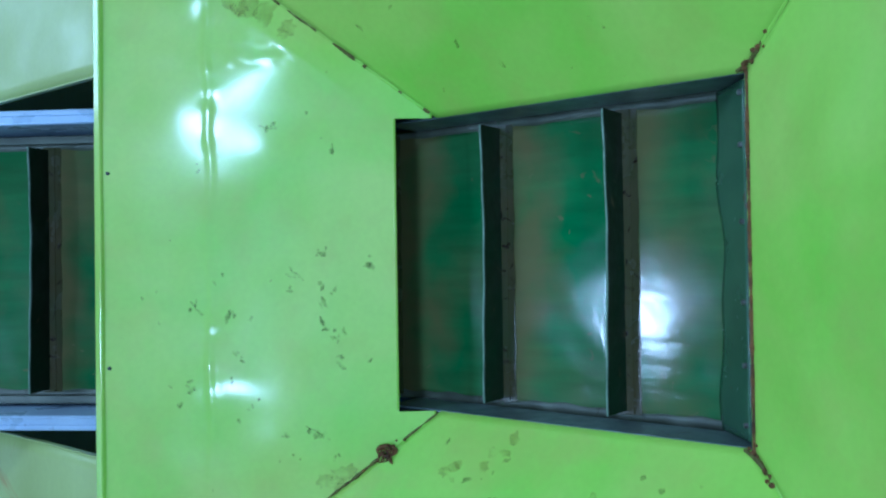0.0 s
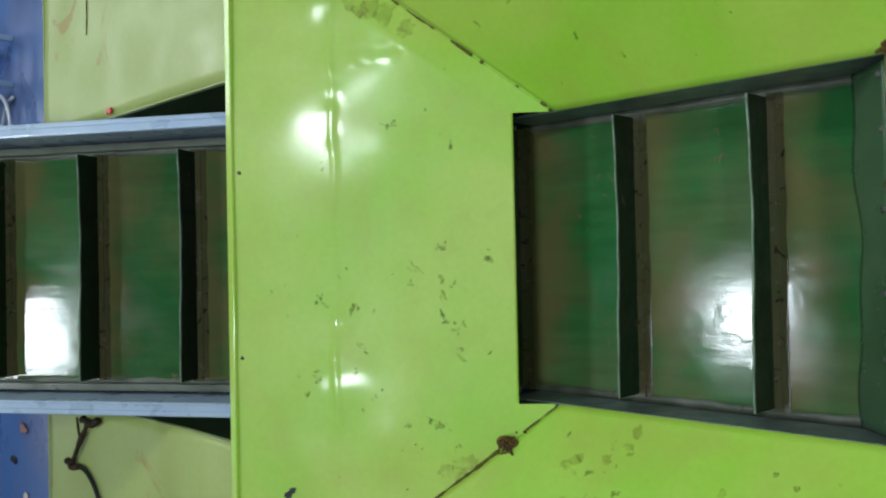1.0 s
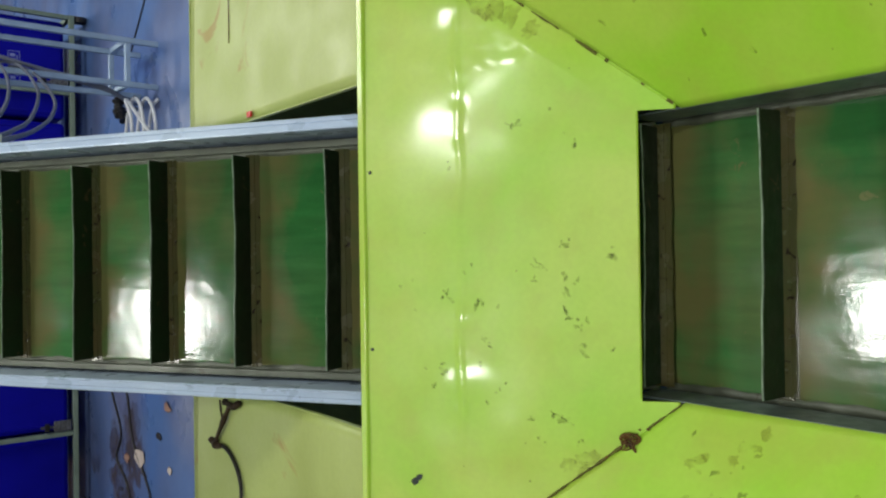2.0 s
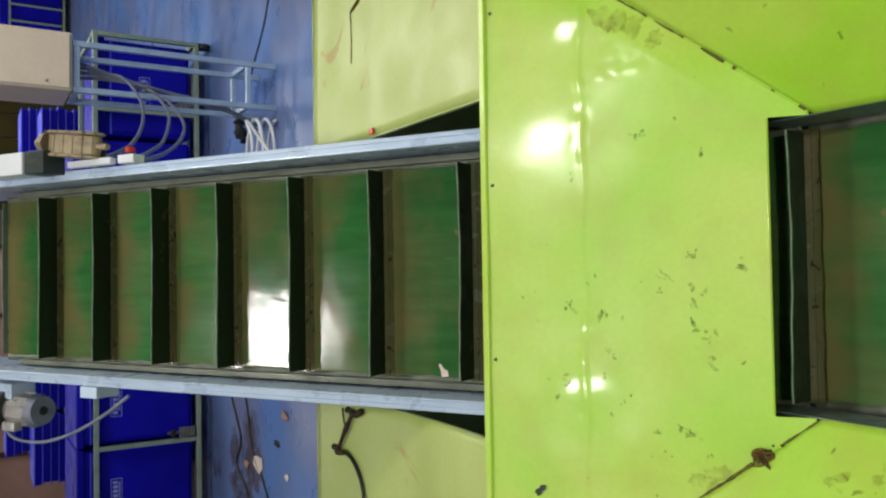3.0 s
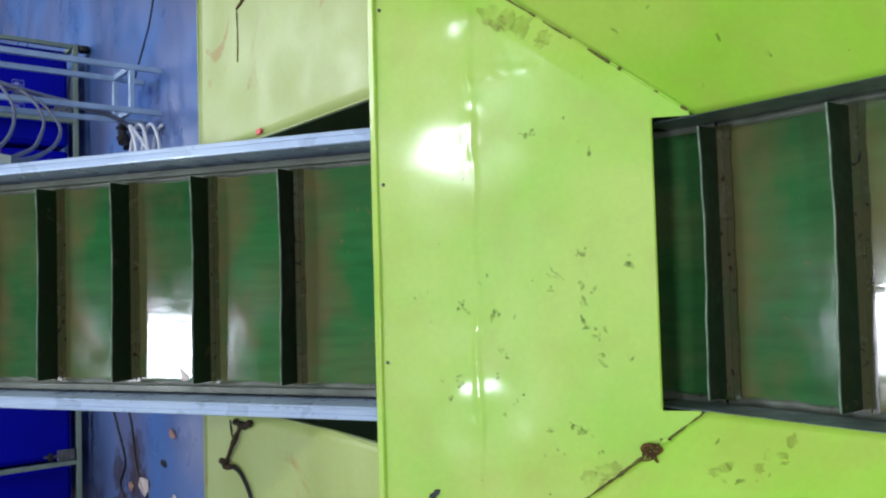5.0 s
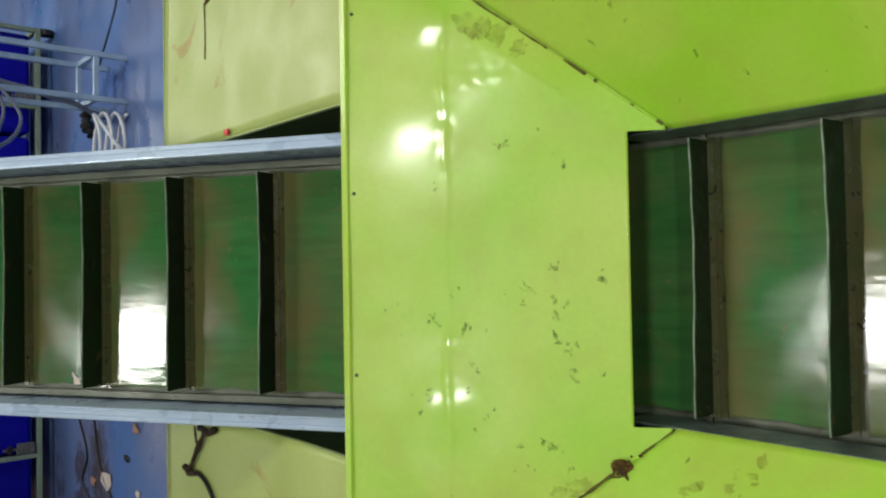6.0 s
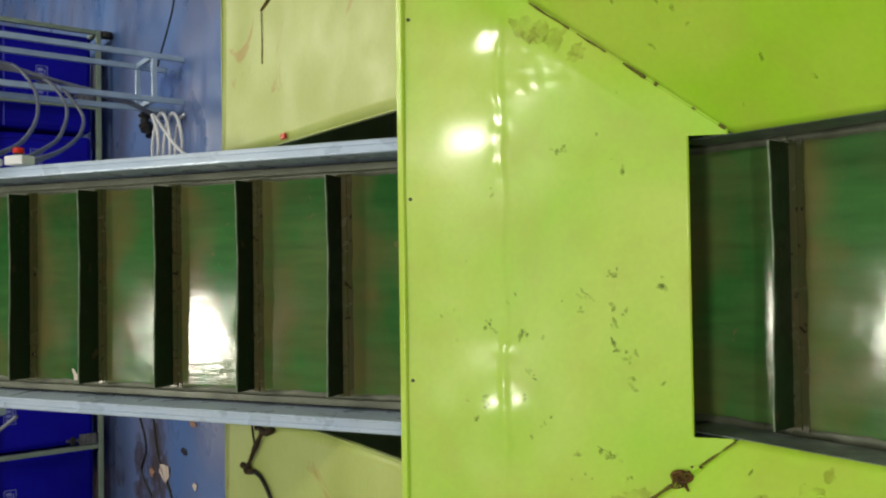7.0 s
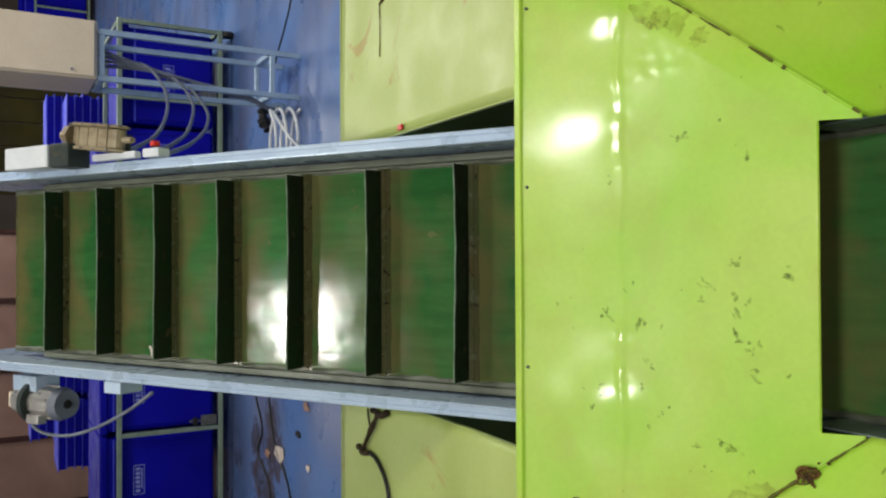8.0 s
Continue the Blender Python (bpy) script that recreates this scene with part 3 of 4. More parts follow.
flap = part("rubber_flap", sheet([[Vector((-0.257 + 0.514 * i / 40, FLAP_L * j / 10, 0.004 * math.sin(i * 0.22 + 0.6) * (j / 10) + 0.0025 * math.sin(i * 0.5) * (j / 10) ** 2)) for i in range(41)] for j in range(11)], 0.003), FLAP, hopper, "green rubber sealing flap", smooth=True)

for x in (-0.235, -0.150, -0.060, 0.055, 0.165, 0.240):
    part("bolt", cyl((x, 0.010, 0.000), (x, 0.010, 0.005), 0.0045, 0.0035, 8), BOLT, flap, "zinc bolt head")
# belt line as one closed run: return below, tail, feed, incline, head, return below
PITCH, SPEED, BEND = 0.2420, 0.2113, 0.28
run = []                          # (distance along the belt, y, z, turn)


def lay_run():
    pts = []
    for i in range(14):
        pts.append((1.05 - 1.30 * i / 14, ZB - 2 * RW))
    for i in range(1, 16):
        a = math.pi * i / 16
        pts.append((-0.25 - RW * math.sin(a), ZB - RW - RW * math.cos(a)))
    for i in range(20):
        pts.append((-0.25 + (YB - BEND + 0.25) * i / 20, ZB))
    bend = BEND / math.tan(ANG / 2)
    for i in range(12):
        a = ANG * i / 12
        pts.append((YB - BEND + bend * math.sin(a), ZB + bend * (1 - math.cos(a))))
    for i in range(40):
        q = inc(0, BEND + (S_TOP - 0.04 - BEND) * i / 39, 0)
        pts.append((q.y, q.z))
    for i in range(0, 17):
        a = math.pi * i / 16
        q = inc(0, S_TOP + RH * math.sin(a), -RH + RH * math.cos(a))
        pts.append((q.y, q.z))
    for i in range(1, 20):
        q = inc(0, S_TOP - 2.2 * i / 20, -2 * RH)
        pts.append((q.y, q.z))
    d = 0.0
    for i, (y, z) in enumerate(pts):
        if i:
            d += math.hypot(y - pts[i - 1][0], z - pts[i - 1][1])
        run.append([d, y, z])
    ref = inc(0, 0.642, 0)
    zero = min(run[:90], key=lambda r: abs(r[1] - ref.y) + abs(r[2] - ref.z))
    shift = zero[0] + (ref.y - zero[1]) / CA
    for r in run:
        r[0] -= shift - 0.642


lay_run()
RD, RY, RZ = (np.array([r[i] for r in run]) for i in range(3))


def belt_pose(s):
    """Pose on the belt run at the distance s: x across, y along, z out of the belt."""
    y, z = np.interp(s, RD, RY), np.interp(s, RD, RZ)
    y0, z0, y1, z1 = (np.interp(s + k, RD, a) for k in (-0.035, 0.035) for a in (RY, RZ))
    return pose(0, y, z, math.degrees(math.atan2(z1 - z0, y1 - y0)))


def panel_mesh():
    bm = bmesh.new()
    L = PITCH
    grid = [[Vector((-0.268 + 0.536 * i / 24, L * j / 12, 0.0)) for i in range(25)] for j in range(13)]
    bm.free()
    return sheet(grid, 0.004)


def cleat_mesh():
    rows = []
    for i in range(31):
        x = -0.25 + 0.5 * i / 30
        w = 0.0022 * math.sin(i * 0.21 + 1.0) + 0.0006 * math.sin(i * 0.9)
        rows.append([Vector((x, -0.0045, 0.001)), Vector((x, -0.0038 + w * 0.4, TIP * 0.5)), Vector((x, -0.0025 + w, TIP - 0.001)), Vector((x, 0.0 + w, TIP)), Vector((x, 0.0025 + w, TIP - 0.001)), Vector((x, 0.0038 + w * 0.4, TIP * 0.5)), Vector((x, 0.0045, 0.001))])
    bm = bmesh.new()
    vs = [[bm.verts.new(p) for p in r] for r in rows]
    for a, b in zip(vs, vs[1:]):
        for i in range(7):
            bm.faces.new((a[i], a[(i + 1) % 7], b[(i + 1) % 7], b[i]))
    bm.faces.new(vs[0])
    bm.faces.new(vs[-1][::-1])
    return bm


def seam_mesh():
    """The welded foot of a cleat: a low step and a thinner tongue beside it, and a lip on the far side."""
    bm = bmesh.new()
    rows = []
    for i in range(31):
        x = -0.256 + 0.512 * i / 30
        w = 0.0012 * noise.noise(Vector((x * 18, 0, 0)))
        rows.append([Vector((x, y + k * w, h)) for y, k, h in ((-0.030, 2.0, 0.0), (-0.0295, 2.0, 0.0009), (-0.0175, 1.0, 0.0010), (-0.017, 1.0, 0.0026), (-0.005, 0.0, 0.0032), (0.005, 0.0, 0.0032), (0.009, 1.0, 0.0012), (0.0095, 1.0, 0.0))])
    vs = [[bm.verts.new(p) for p in r] for r in rows]
    for a, b in zip(vs, vs[1:]):
        for i in range(len(a) - 1):
            bm.faces.new((a[i], a[i + 1], b[i + 1], b[i]))
    return bm


def worn_edge_mesh(sx):
    """A thin ragged band along one edge of the belt where the green cover is rubbed off."""
    bm = bmesh.new()
    rows = []
    for i in range(25):
        y = PITCH * i / 24
        w = 0.005 * noise.noise(Vector((y * 22, 4.0 * sx, 2.0)))
        rows.append([Vector((sx * 0.2675, y, 0.0)), Vector((sx * 0.2675, y, 0.0009)), Vector((sx * (0.250 + w), y, 0.0007)), Vector((sx * (0.250 + w), y, 0.0))])
    vs = [[bm.verts.new(p) for p in r] for r in rows]
    for a, b in zip(vs, vs[1:]):
        for i in range(3):
            bm.faces.new((a[i], a[i + 1], b[i + 1], b[i]))
    return bm


panels = []
first = None
for k in range(-10, 14):
    if first is None:
        panel = part("belt_panel", panel_mesh(), BELT, conveyor, "glossy dark green belt", smooth=True)
        part("cleat", cleat_mesh(), CLEAT, panel, "upright dark green cleat", smooth=False)
        part("cleat_edge", tube([(-0.25 + 0.5 * i / 30, 0.0022 * math.sin(i * 0.21 + 1.0) + 0.0006 * math.sin(i * 0.9), TIP + 0.0004) for i in range(31)], 0.0016, 6, 1, 0.0), CLEAT_EDGE, panel, "pale edge of the cleat")
        part("cleat_foot", seam_mesh(), FOOT, panel, "dirty brown welded foot")
        for sx in (1, -1):
            part("worn_edge", worn_edge_mesh(sx), EDGE, panel, "pale worn belt edge", smooth=True)
        first = panel
    else:
        panel = copy_thing(first, Matrix())
        panel.parent = conveyor
    panels.append((k, panel))

torn = dict(panels)[1]
outline = ((-0.250, 0.064), (-0.251, 0.082), (-0.236, 0.084), (-0.222, 0.090), (-0.220, 0.085), (-0.232, 0.076), (-0.236, 0.066))
bm = bmesh.new()
low = [bm.verts.new((x, y, 0.0006)) for x, y in outline]
top = [bm.verts.new((x, y, 0.0022)) for x, y in outline]
bm.faces.new(top)
for a, b, c, d in zip(low, low[1:] + low[:1], top[1:] + top[:1], top):
    bm.faces.new((a, b, c, d))
part("torn_cover", bm, PAPER, torn, "pale torn scrap of the belt cover")

# ---- drive and boxes on the rails ----
def on_rail(sx, s, h, turn=0):
    q = inc(sx, s, h)
    return Matrix.Translation(q) @ Matrix.Rotation(ANG, 4, "X")


motor = thing("gear_motor", "silver gear motor with flanged housing bolted beside the conveyor head", "motor")
mm = on_rail(-0.420, 2.245, 0.02) @ Matrix.Scale(0.9, 4)
for name, a, b, r0, r1, mat, lab in (("motor_body", (0, -0.06, 0), (0, 0.06, 0), 0.056, 0.056, SILVER, ""), ("fan_cover", (0, -0.088, 0), (0, -0.058, 0), 0.050, 0.059, GREY, "grey fan cover"),
                                     ("flange", (0, 0.055, 0), (0, 0.078, 0), 0.080, 0.080, FRAME_DARK, "dark flange ring"), ("gearbox", (0, 0.078, 0), (0, 0.16, 0), 0.062, 0.05, SILVER, "")):
    ob = part(name, cyl(a, b, r0, r1, 28), mat, motor, lab, smooth=False)
    ob.matrix_local = mm
for i in range(10):
    a = i * math.tau / 10
    ob = part("cooling_fin", box(0.055, 0.062, -0.05, 0.045, -0.002, 0.002, 0.001, Matrix.Rotation(a, 4, "Y")), SILVER, motor)
    ob.matrix_local = mm
ob = part("terminal_box", box(-0.068, -0.035, -0.02, 0.045, 0.03, 0.065, 0.005), SILVER, motor)
ob.matrix_local = mm
ob = part("end_block", box(-0.028, 0.028, 0.160, 0.200, -0.030, 0.030, 0.006), BEIGE, motor, "cream end block")
ob.matrix_local = mm
ob = part("fan_hub", cyl((0, -0.094, 0), (0, -0.086, 0), 0.014, 0.016, 16), BLACK, motor, "dark fan hub")
ob.matrix_local = mm
ob = part("mounting_bracket", box(0.04, 0.095, 0.02, 0.15, -0.05, 0.045, 0.004), RAIL, motor)
ob.matrix_local = mm

gear = thing("gearbox_housing", "tan cast-metal gearbox housing with ribbed sides on the conveyor rail", "gearbox")


def drum(x0, x1, y0, y1, z0, r):
    """A long rounded drum lying across the rail, with straight top and bottom and round ends."""
    bm = bmesh.new()
    ring = [(y1 - r + r * math.cos(a), z0 + r * math.sin(a)) for a in (math.pi * (k / 10 - 0.5) for k in range(11))] + [(y0 + r + r * math.cos(a), z0 + r * math.sin(a)) for a in (math.pi * (k / 10 + 0.5) for k in range(11))]
    c = min(0.004, (x1 - x0) * 0.3)
    loops = []
    for x, k in ((x0, 1 - c / r), (x0 + c, 1.0), (x1 - c, 1.0), (x1, 1 - c / r)):
        loops.append([bm.verts.new((x, (y0 + y1) / 2 + (y - (y0 + y1) / 2) * k, z0 + (z - z0) * k)) for y, z in ring])
    for a, b in zip(loops, loops[1:]):
        for i in range(len(ring)):
            bm.faces.new((a[i], a[(i + 1) % len(ring)], b[(i + 1) % len(ring)], b[i]))
    bm.faces.new(loops[0][::-1])
    bm.faces.new(loops[-1])
    bmesh.ops.recalc_face_normals(bm, faces=bm.faces)
    return bm


gm = on_rail(0.387, 1.900, 0.120) @ Matrix.Rotation(radians(-7), 4, "Z") @ Matrix.Diagonal((0.62, 1.0, 0.70, 1.0))
for name, b, lab in (("housing", drum(-0.046, 0.046, -0.115, 0.085, 0.004, 0.040), ""), ("end_flange", drum(0.046, 0.062, -0.127, 0.097, 0.004, 0.052), ""), ("end_flange", drum(-0.062, -0.046, -0.127, 0.097, 0.004, 0.052), ""),
                     ("neck_flange", cyl((0, 0.085, 0.004), (0, 0.105, 0.004), 0.058, seg=8), ""), ("end_cap", cyl((0, 0.105, 0.004), (0, 0.135, 0.004), 0.040, 0.030, 16), ""), ("cable_gland", cyl((0, -0.150, 0.0), (0, -0.115, 0.0), 0.014, 0.016, 12), "")):
    part(name, b, TAN, gear, lab).matrix_local = gm
for y in (-0.115, -0.05, 0.02, 0.085):
    for x in (-0.050, 0.050):
        part("bolt", cyl((x * 1.08, y * 0.8, 0.050), (x * 1.08, y * 0.8, 0.060), 0.005, seg=6), BOLT, gear).matrix_local = gm
for y in (-0.08, -0.04, 0.0, 0.04):
    part("rib", box(-0.0455, 0.0455, y - 0.003, y + 0.003, -0.034, 0.047, 0.001), TAN, gear).matrix_local = gm
part("bracket", box(-0.06, 0.03, -0.09, 0.06, -0.070, -0.0460, 0.004), FRAME_DARK, gear).matrix_local = gm

jbox = thing("white_junction_box", "white enamelled sheet-metal box on the conveyor rail", "junction box")
jm = on_rail(0.338, 2.140, 0.135)
part("box_body", box(-0.033, 0.033, -0.10, 0.10, -0.038, 0.045, 0.004), WHITE, jbox).matrix_local = jm
part("box_end", box(-0.034, 0.034, -0.185, -0.102, -0.036, 0.040, 0.004), FRAME_DARK, jbox, "dark grey end plate").matrix_local = jm
mbox = thing("small_white_box", "small white terminal box on the conveyor rail", "junction box")
part("box_body", box(0.318, 0.338, -0.09, 0.09, 0.1065, 0.130, 0.004), WHITE, mbox).matrix_local = on_rail(0, 1.82, 0.0)
stop = thing("emergency_stop", "white box with a red mushroom push button", "emergency stop")
sm = on_rail(0.320, 1.695, 0.090) @ Matrix.Rotation(math.pi / 2, 4, "Y") @ Matrix.Scale(0.70, 4)
part("box_body", box(-0.03, 0.03, -0.05, 0.04, 0.0, 0.035, 0.004), WHITE, stop).matrix_local = sm
part("button_collar", cyl((0, 0, 0.035), (0, 0, 0.046), 0.014, seg=16), BLACK, stop).matrix_local = sm
part("push_button", cyl((0, 0, 0.046), (0, 0, 0.066), 0.021, 0.018, 20), RED, stop, "red mushroom button").matrix_local = sm
tab = thing("rail_bracket", "small pale grey bracket under the conveyor rail", "bracket")
part("plate", box(-0.352, -0.318, -0.035, 0.035, 0.02, 0.10, 0.003), RAIL, tab).matrix_local = on_rail(0, 1.86, 0.0)
cable = thing("motor_cable", "grey motor cable sagging beside the conveyor", "cable")
part("sheath", tube([(-0.47, 2.99, 1.60), (-0.500, 2.95, 1.587), (-0.516, 2.90, 1.553), (-0.509, 2.80, 1.494), (-0.471, 2.70, 1.422), (-0.404, 2.55, 1.359), (-0.335, 2.40, 1.319)], 0.0052, 8, 8), GREY, cable, smooth=True)

# hook and black lead lying on the deck plate
hook = thing("rusty_hook", "dark rusty hook with a knotted wire on the deck plate", "hook")
bm = tube([(-0.385, 2.016, ZP + 0.012), (-0.43, 2.056, ZP + 0.013), (-0.494, 2.111, ZP + 0.012)], 0.0066, 8, 6, 0.5)
tube([(-0.375, 2.046, ZP + 0.01), (-0.38, 1.986, ZP + 0.012), (-0.365, 1.951, ZP + 0.012)], 0.0075, 8, 6, 0.6, bm)
tube([(-0.375, 2.081, ZP + 0.01), (-0.41, 2.066, ZP + 0.012), (-0.43, 2.046, ZP + 0.014)], 0.003, 6, 6, 0.3, bm)
part("shank", bm, HOOK, hook, smooth=True)
bm = tube([(-0.49, 2.141, ZP + 0.012), (-0.50, 2.101, ZP + 0.013), (-0.495, 2.066, ZP + 0.012)], 0.0085, 8, 6, 0.6)
part("knot", bm, HOOK, hook)
lead = thing("black_lead", "thin black cable curling over the deck plate", "cable")
part("sheath", tube([(-0.495, 2.076, ZP + 0.01), (-0.50, 2.041, ZP + 0.009), (-0.515, 2.011, ZP + 0.008), (-0.545, 1.976, ZP + 0.008), (-0.585, 1.956, ZP + 0.008), (-0.63, 1.961, ZP + 0.008), (-0.68, 1.986, ZP + 0.008), (-0.75, 1.996, ZP + 0.008)], 0.0052, 8, 8), BLACK, lead, smooth=True)

# ---- control cabinet on its stand ----
stand = thing("cabinet_stand", "light blue welded square-tube stand with four legs", "stand")
SX0, SX1, SY0, SY1, SZ = 1.056, 1.318, 4.93, 5.26, 1.185
for x in (SX0, SX1):
    for y in (SY0, SY1):
        part("leg", box(x - 0.016, x + 0.016, y - 0.016, y + 0.016, 0.0, SZ, 0.003), STAND, stand)
    for z in (0.18, SZ - 0.02):
        part("side_rail", box(x - 0.0155, x + 0.0155, SY0 + 0.0165, SY1 - 0.0165, z - 0.015, z + 0.015, 0.003), STAND, stand)
for y in (SY0, SY1):
    for z in (0.18, SZ - 0.02):
        part("cross_rail", box(SX0 + 0.0165, SX1 - 0.0165, y - 0.0155, y + 0.0155, z - 0.015, z + 0.015, 0.003), STAND, stand)
cabinet = thing("control_cabinet", "beige steel control cabinet standing on a light blue frame", "control cabinet")
part("body", box(1.045, 1.375, SY0 - 0.02, SY1 + 0.12, SZ + 0.002, 1.86, 0.012), BEIGE, cabinet)
part("door", box(1.055, 1.365, SY0 - 0.038, SY0 - 0.021, SZ + 0.018, 1.845, 0.006), BEIGE, cabinet)
part("lock", cyl((1.085, SY0 - 0.046, 1.32), (1.085, SY0 - 0.037, 1.32), 0.007, seg=12), GREY, cabinet, "dark round lock")
for way in (((1.19, 5.02, 1.02), (1.155, 4.95, 0.916), (0.966, 4.6, 0.886), (0.751, 4.1, 0.964), (0.545, 3.5, 1.119), (0.384, 2.8, 1.324), (0.36, 2.66, 1.36)),
            ((1.12, 5.02, 0.86), (1.094, 4.95, 0.756), (0.879, 4.5, 0.757), (0.641, 3.9, 0.905), (0.489, 3.3, 1.085), (0.37, 2.7, 1.261), (0.355, 2.58, 1.31)),
            ((1.10, 5.02, 0.80), (1.072, 4.95, 0.700), (0.852, 4.5, 0.684), (0.670, 4.0, 0.802), (0.507, 3.4, 0.998), (0.372, 2.7, 1.217), (0.350, 2.50, 1.27))):
    c = thing("conduit", "grey flexible conduit looping from the cabinet stand to the conveyor", "conduit", "conduits to the conveyor")
    part("sheath", tube(way, 0.0085, 8, 8), GREY, c, smooth=True)
for i in range(4):
    c = thing("cable", "grey cable slung through the cabinet stand", "cable", "cables of the cabinet")
    part("sheath", tube([(1.25 - 0.035 * i, 5.05, 1.20), (1.22 - 0.02 * i, 5.0 + 0.02 * i, 1.12 - 0.02 * i), (1.164 - 0.008 * i, 4.99, 0.93 - 0.02 * i), (1.109 - 0.004 * i, 4.99, 0.70 - 0.03 * i), (1.058, 5.0, 0.46 - 0.04 * i), (1.03 - 0.01 * i, 5.1, 0.22 - 0.03 * i), (0.98 + 0.03 * i, 5.3, 0.014)], 0.010, 8, 8), GREY, c, smooth=True)
coil = thing("cable_coil", "loose coil of white cable on the floor", "cable")
pts = []
for i in range(24):
    a = i * 0.80
    pts.append((0.825 + 0.150 * math.cos(a) + 0.012 * math.sin(i * 1.7), 4.88 + 0.11 * math.sin(a) + 0.006 * i, 0.016 + 0.007 * i))
pts += [(0.78, 4.82, 0.10), (0.68, 4.74, 0.03), (0.60, 4.70, 0.014)]
part("sheath", tube(pts, 0.011, 8, 5), WHITE, coil, smooth=True)
rag = thing("dark_coupling", "dark greasy coupling lying by the coil", "coupling")
part("body", tube([(1.12, 5.60, 0.035), (1.02, 5.56, 0.05), (0.93, 5.50, 0.035)], 0.035, 8, 6, 0.9), BLACK, rag)

# ---- trolleys with blue containers ----
def trolley(x0, x1, y0, y1, posts, zt=0.81, label="sage-green tube trolley frame on castors", latches=True):
    t = thing("trolley", label, "trolley", "container trolleys")
    for y in (y0, y1):
        for z in (0.115, zt):
            part("long_bar", box(x0, x1, y - 0.018, y + 0.018, z - 0.018, z + 0.018, 0.004), SAGE, t)
        for x in posts:
            part("post", box(x - 0.017, x + 0.017, y - 0.0165, y + 0.0165, 0.134, zt - 0.019, 0.004), SAGE, t)
    for x in posts[1:-1] if latches else ():
        part("latch_bar", box(x + 0.055, x + 0.075, y0 - 0.029, y0 - 0.0185, 0.271, 0.36, 0.003), BOLT, t, "grey latch bar")
        part("latch_plate", box(x + 0.025, x + 0.105, y0 - 0.03, y0 - 0.019, 0.15, 0.27, 0.004), BOLT, t, "grey latch plate")
        part("latch_block", box(x + 0.035, x + 0.095, y0 - 0.045, y0 - 0.0305, 0.30, 0.335, 0.005), BLACK, t, "dark latch block")
    for x in (x0 + 0.02, x1 - 0.02):
        for z in (0.13, zt):
            part("cross_bar", box(x - 0.017, x + 0.017, y0 + 0.019, y1 - 0.019, z - 0.017, z + 0.017, 0.004), SAGE, t)
        for y in (y0 + 0.03, y1 - 0.03):
            w = part("castor", cyl((x - 0.02, y, 0.05), (x + 0.02, y, 0.05), 0.05, seg=20), BLACK, t, "black castor wheel")
            part("fork", box(x - 0.03, x + 0.03, y - 0.02, y + 0.02, 0.08, 0.111, 0.004), BOLT, w)
    return t


def container(x0, x1, y0, y1, z0, z1, print_at=None):
    c = thing("blue_container", "large deep-blue plastic container with a pale printed mark" if print_at else "large deep-blue plastic container with a raised rim", "container", "blue containers")
    part("body", box(x0, x1, y0, y1, z0, z1, 0.03), BLUE, c)
    part("rim", box(x0 - 0.012, x1 + 0.012, y0 - 0.02, y1 + 0.02, z1 - 0.05, z1 + 0.008, 0.012), BLUE, c)
    # Highlight along the rim, put in as a thin bar of paler blue.
    part("ridge", box(x0 + 0.01, x1 - 0.01, y0 - 0.010, y0 + 0.004, z1 - 0.10, z1 - 0.088, 0.003), BLUE_RIB, c, "pale bar for the highlight along the rim")
    part("corner_rib", box(x0 + 0.035, x0 + 0.050, y0 - 0.008, y0 + 0.004, z0 + 0.10, z1 - 0.104, 0.003), BLUE, c)
    part("corner_rib", box(x1 - 0.050, x1 - 0.035, y0 - 0.008, y0 + 0.004, z0 + 0.10, z1 - 0.104, 0.003), BLUE, c)
    if print_at:
        px, pz = print_at
        ya, yb = y0 - 0.004, y0 - 0.0015
        for u0, u1, v0, v1 in ((-0.112, 0.112, 0.032, 0.036), (-0.112, 0.112, -0.044, -0.040), (-0.112, -0.108, -0.0395, 0.0315), (0.108, 0.112, -0.0395, 0.0315), (-0.07, 0.085, -0.029, -0.021)):
            part("print_line", box(px + u0, px + u1, ya, yb, pz + v0, pz + v1), PALE, c, "thin pale printed line")
        for k in range(6):
            part("print_bar", box(px - 0.094 + 0.033 * k, px - 0.072 + 0.033 * k, ya, yb, pz - 0.013, pz + 0.021), PALE, c, "pale printed bar")
    return c


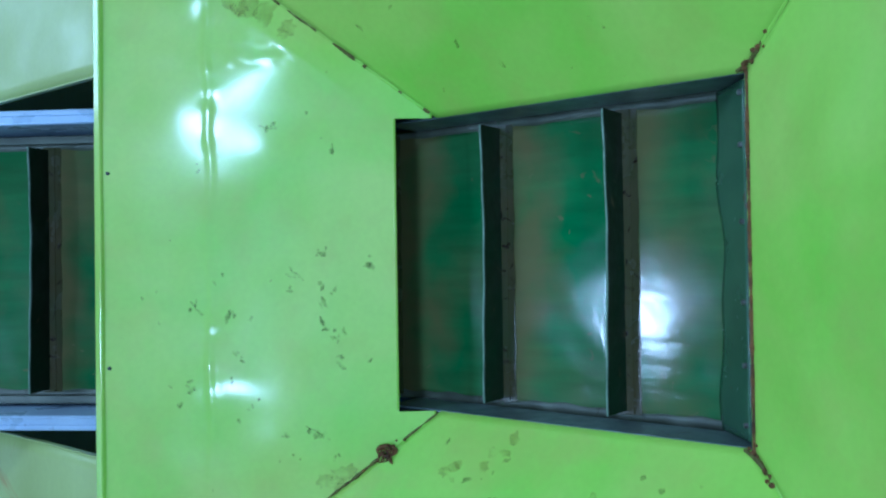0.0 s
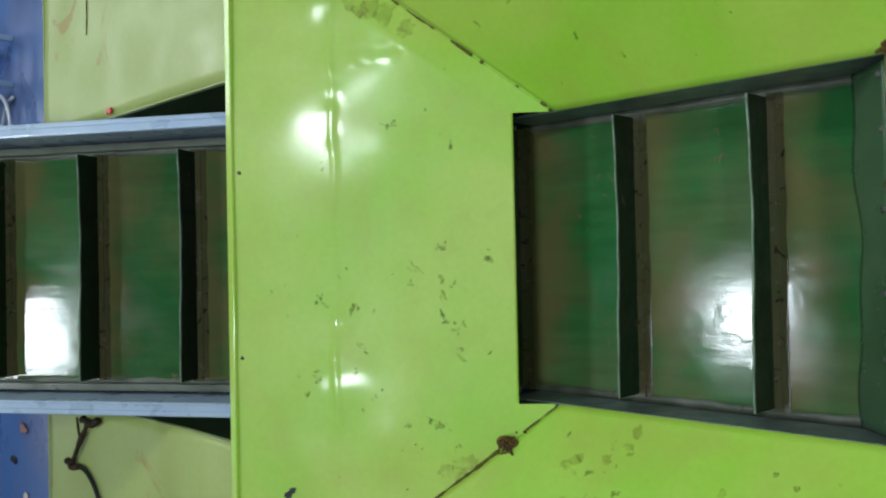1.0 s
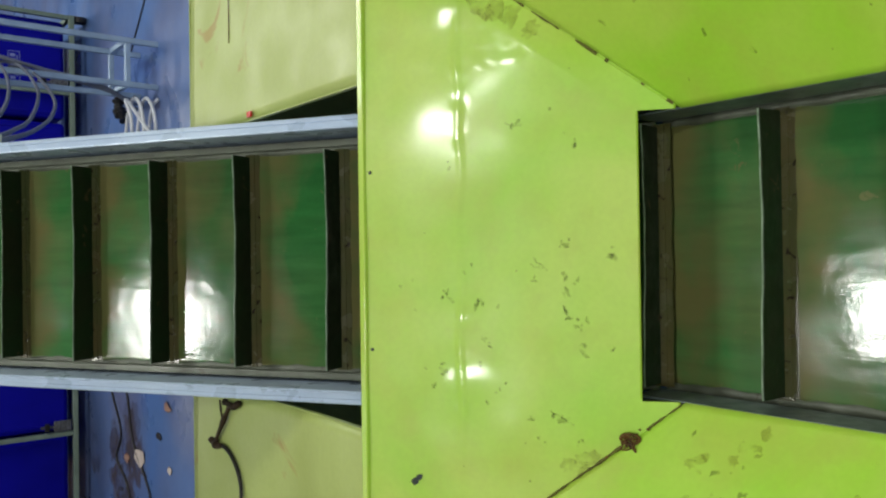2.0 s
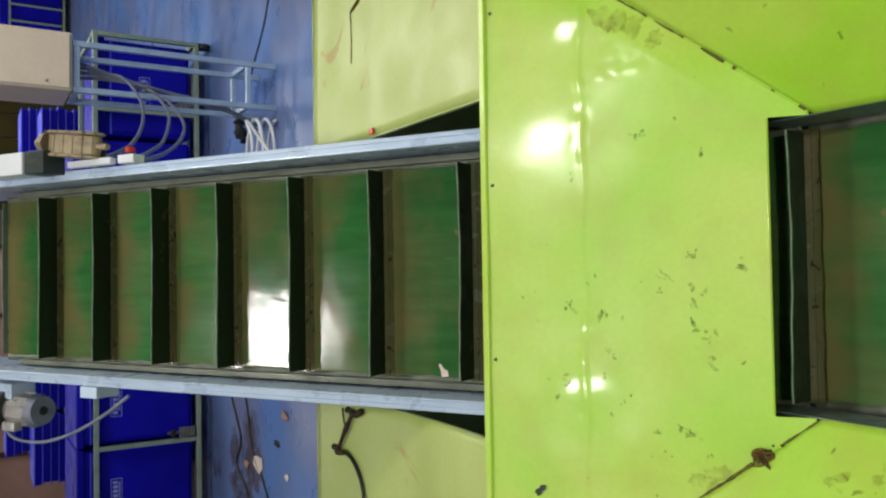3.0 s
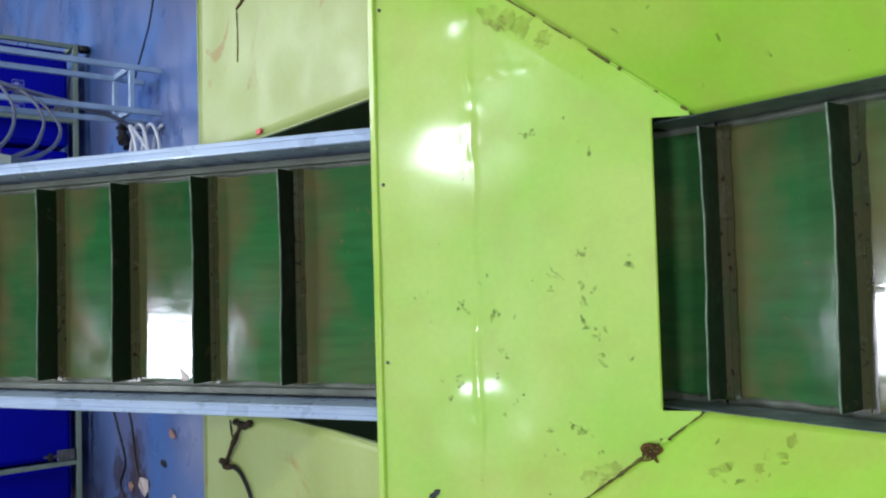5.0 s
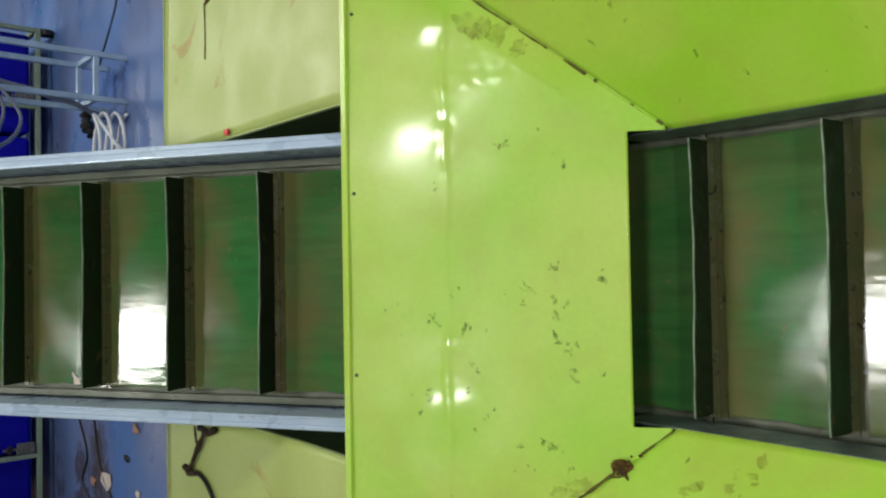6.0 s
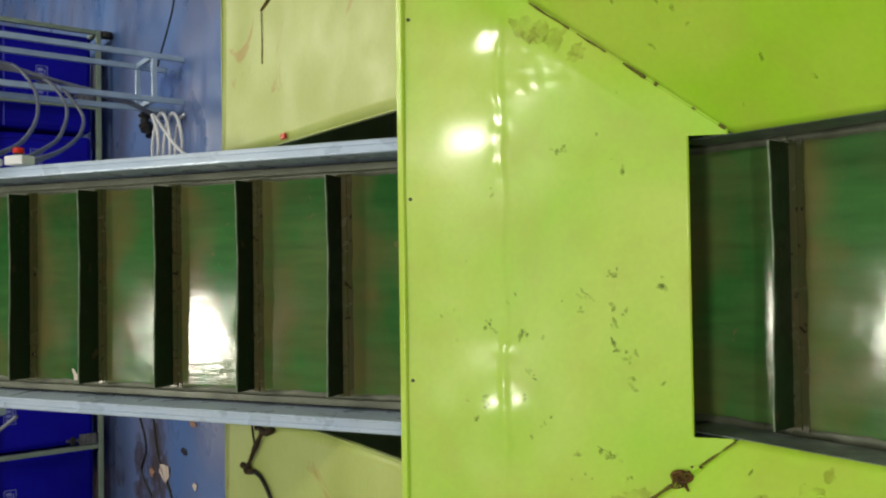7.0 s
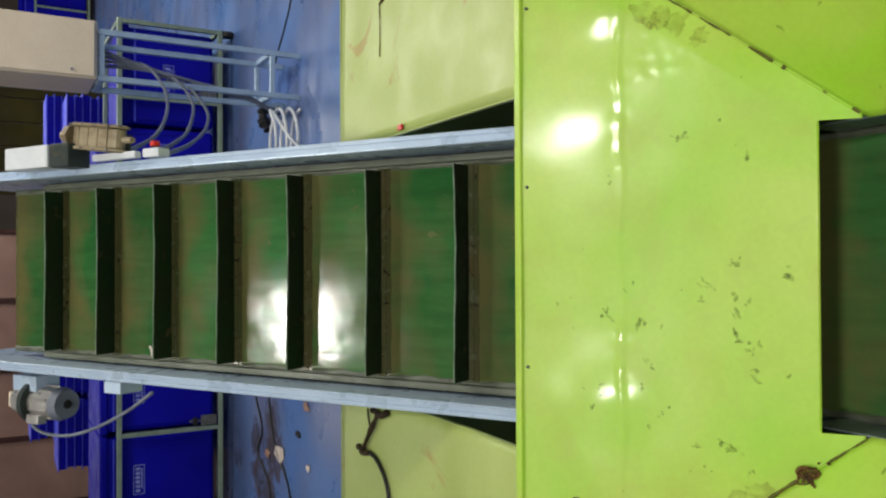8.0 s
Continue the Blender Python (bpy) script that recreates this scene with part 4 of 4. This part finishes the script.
trolley(0.24, 1.86, 6.50, 7.34, (0.257, 1.27, 1.84), 0.865)
container(0.29, 1.05, 6.56, 7.28, 0.151, 1.01, (0.82, 0.54))
container(1.08, 1.82, 6.56, 7.28, 0.151, 0.84, (1.44, 0.50))
trolley(-2.65, -0.53, 6.50, 7.34, (-0.546, -1.285, -2.01, -2.63), 0.865)
container(-1.265, -0.60, 6.56, 7.28, 0.151, 0.99, (-0.95, 0.72))
container(-1.995, -1.305, 6.56, 7.28, 0.151, 0.99, (-1.64, 0.72))
container(-2.61, -2.035, 6.56, 7.28, 0.151, 0.99)
first_crate = None
for cx, cy, levels in ((1.18, 7.95, 18), (0.56, 8.0, 21), (1.26, 8.5, 20), (-1.47, 7.95, 19), (-0.84, 8.0, 21), (-1.30, 8.5, 22)):
    for i in range(levels):
        m = pose(cx + 0.012 * math.sin(i * 2.1 + cx), cy + 0.01 * math.cos(i * 1.7), 0.0630 * i, 0, 0, 1.2 * math.sin(i * 3.3 + cy))
        if first_crate is None:
            first_crate = thing("blue_crate", "shallow blue plastic crate with a raised lip, stacked", "crate", "stacked blue crates")
            part("tray", box(-0.29, 0.29, -0.22, 0.22, 0.0, 0.0515, 0.008), BLUE, first_crate)
            part("lip", box(-0.305, 0.305, -0.235, 0.235, 0.052, 0.0625, 0.003), BLUE_RIB, first_crate)
            first_crate.matrix_basis = m
        else:
            copy_thing(first_crate, m)
trolley(4.3, 5.9, 16.2, 17.0, (4.32, 4.62, 4.92, 5.25, 5.56, 5.88), 1.0, latches=False)
container(4.4, 5.8, 16.26, 16.9, 0.151, 1.25)

# ---- far partitions ----
part_wall = thing("plank_partition", "dark olive plank partition at the far side of the hall", "partition")
for i in range(6):
    x = 0.9 + i * 0.32
    part("plank", box(x, x + 0.305, 12.0, 12.06, 0.0, 2.6, 0.008), OLIVE, part_wall)
part_wall2 = thing("board_partition", "pinkish-brown board partition with dark red posts", "partition")
for i in range(7):
    x = -5.2 + i * 0.80
    part("board", box(x, x + 0.74, 10.6, 10.64, 0.0, 2.4, 0.006), BROWN, part_wall2)
    part("post", box(x + 0.745, x + 0.795, 10.57, 10.66, 0.0, 2.5, 0.006), MAROON, part_wall2, "dark red post")

# ---- grime, painted shade and scraps on the floor ----
random.seed(33)
bm = bmesh.new()
# The blots colour in both the dirt and the shadow by the trolley.
for k in range(18):
    gx, gy = random.gauss(-1.32, 0.28), random.gauss(5.78, 0.26)
    blot(bm, lambda u, v, gx=gx, gy=gy: Vector((gx + u, gy + v, 0.0012 + 0.0002 * k)), random.uniform(0.10, 0.24), random.choice((0.6, 1.0, 1.5)), random.uniform(0, 3.1), 19)
tagged(part("floor_grime", bm, GRIME_SHADE), "dark greasy grime and painted shade on the blue floor beside the trolley", "floor dirt", kind="stuff")
random.seed(21)
for x, y, r, kind in ((-1.277, 5.34, 0.075, PAPER), (-1.33, 5.60, 0.04, BROWN), (-0.878, 4.80, 0.034, BROWN), (-1.251, 4.78, 0.024, PAPER), (-1.076, 4.96, 0.026, BLACK)):
    bm = bmesh.new()
    vs = [bm.verts.new((x + r * random.uniform(0.6, 1.2) * math.cos(k * math.tau / 7), y + r * 1.6 * random.uniform(0.6, 1.2) * math.sin(k * math.tau / 7), 0.004 + random.uniform(0, 0.012))) for k in range(7)]
    f = bm.faces.new(vs)
    bmesh.ops.solidify(bm, geom=[f], thickness=0.002)
    tagged(part("paper_scrap", bm, kind), {PAPER: "crumpled pale paper scrap", BROWN: "small brown cardboard scrap", BLACK: "small black rubber scrap"}[kind] + " on the blue floor", "scrap", "scraps on the floor")
for way in (((-0.80, 6.05, 0.008), (-0.965, 5.90, 0.008), (-1.183, 5.73, 0.008), (-1.367, 5.84, 0.008), (-1.484, 5.64, 0.008), (-1.624, 5.54, 0.008), (-2.0, 5.6, 0.008)),
            ((-0.75, 5.70, 0.008), (-0.918, 5.58, 0.008), (-1.21, 5.455, 0.008), (-1.389, 5.226, 0.008), (-1.512, 5.12, 0.008), (-1.8, 5.0, 0.008))):
    c = thing("floor_cable", "thin black cable lying on the blue floor", "cable", "floor cables")
    part("sheath", tube(way, 0.007, 6, 8), BLACK, c)
c = thing("floor_cable", "thin black cable lying on the blue floor", "cable", "floor cables")
part("sheath", tube([(1.36, 5.44, 0.006), (1.443, 5.363, 0.006), (1.588, 5.205, 0.006), (1.724, 5.089, 0.006), (2.1, 4.9, 0.006), (2.6, 4.8, 0.006)], 0.005, 6, 8), BLACK, c)


# ---- the running belt ----
def flap_pose(t):
    """The flap rides on each passing cleat and drops behind it."""
    y = 0.3166 + (SPEED * t) % PITCH
    if y > 0.3166 + PITCH * 0.86:
        y -= PITCH
    down = 50.0
    if 0.352 < y < 0.427:
        down = min(50.0, math.degrees(math.atan2(0.034, y - FLAP_Y)))
    return pose(0, FLAP_Y, FLAP_Z, -down)


def motions():
    for k, panel in panels:
        walk(panel, [(i / 10, belt_pose(0.642 + PITCH * k + SPEED * (i / 10 - 4.0))) for i in range(81)])
    walk(flap, [(i / 10, flap_pose(i / 10)) for i in range(81)])


motions()
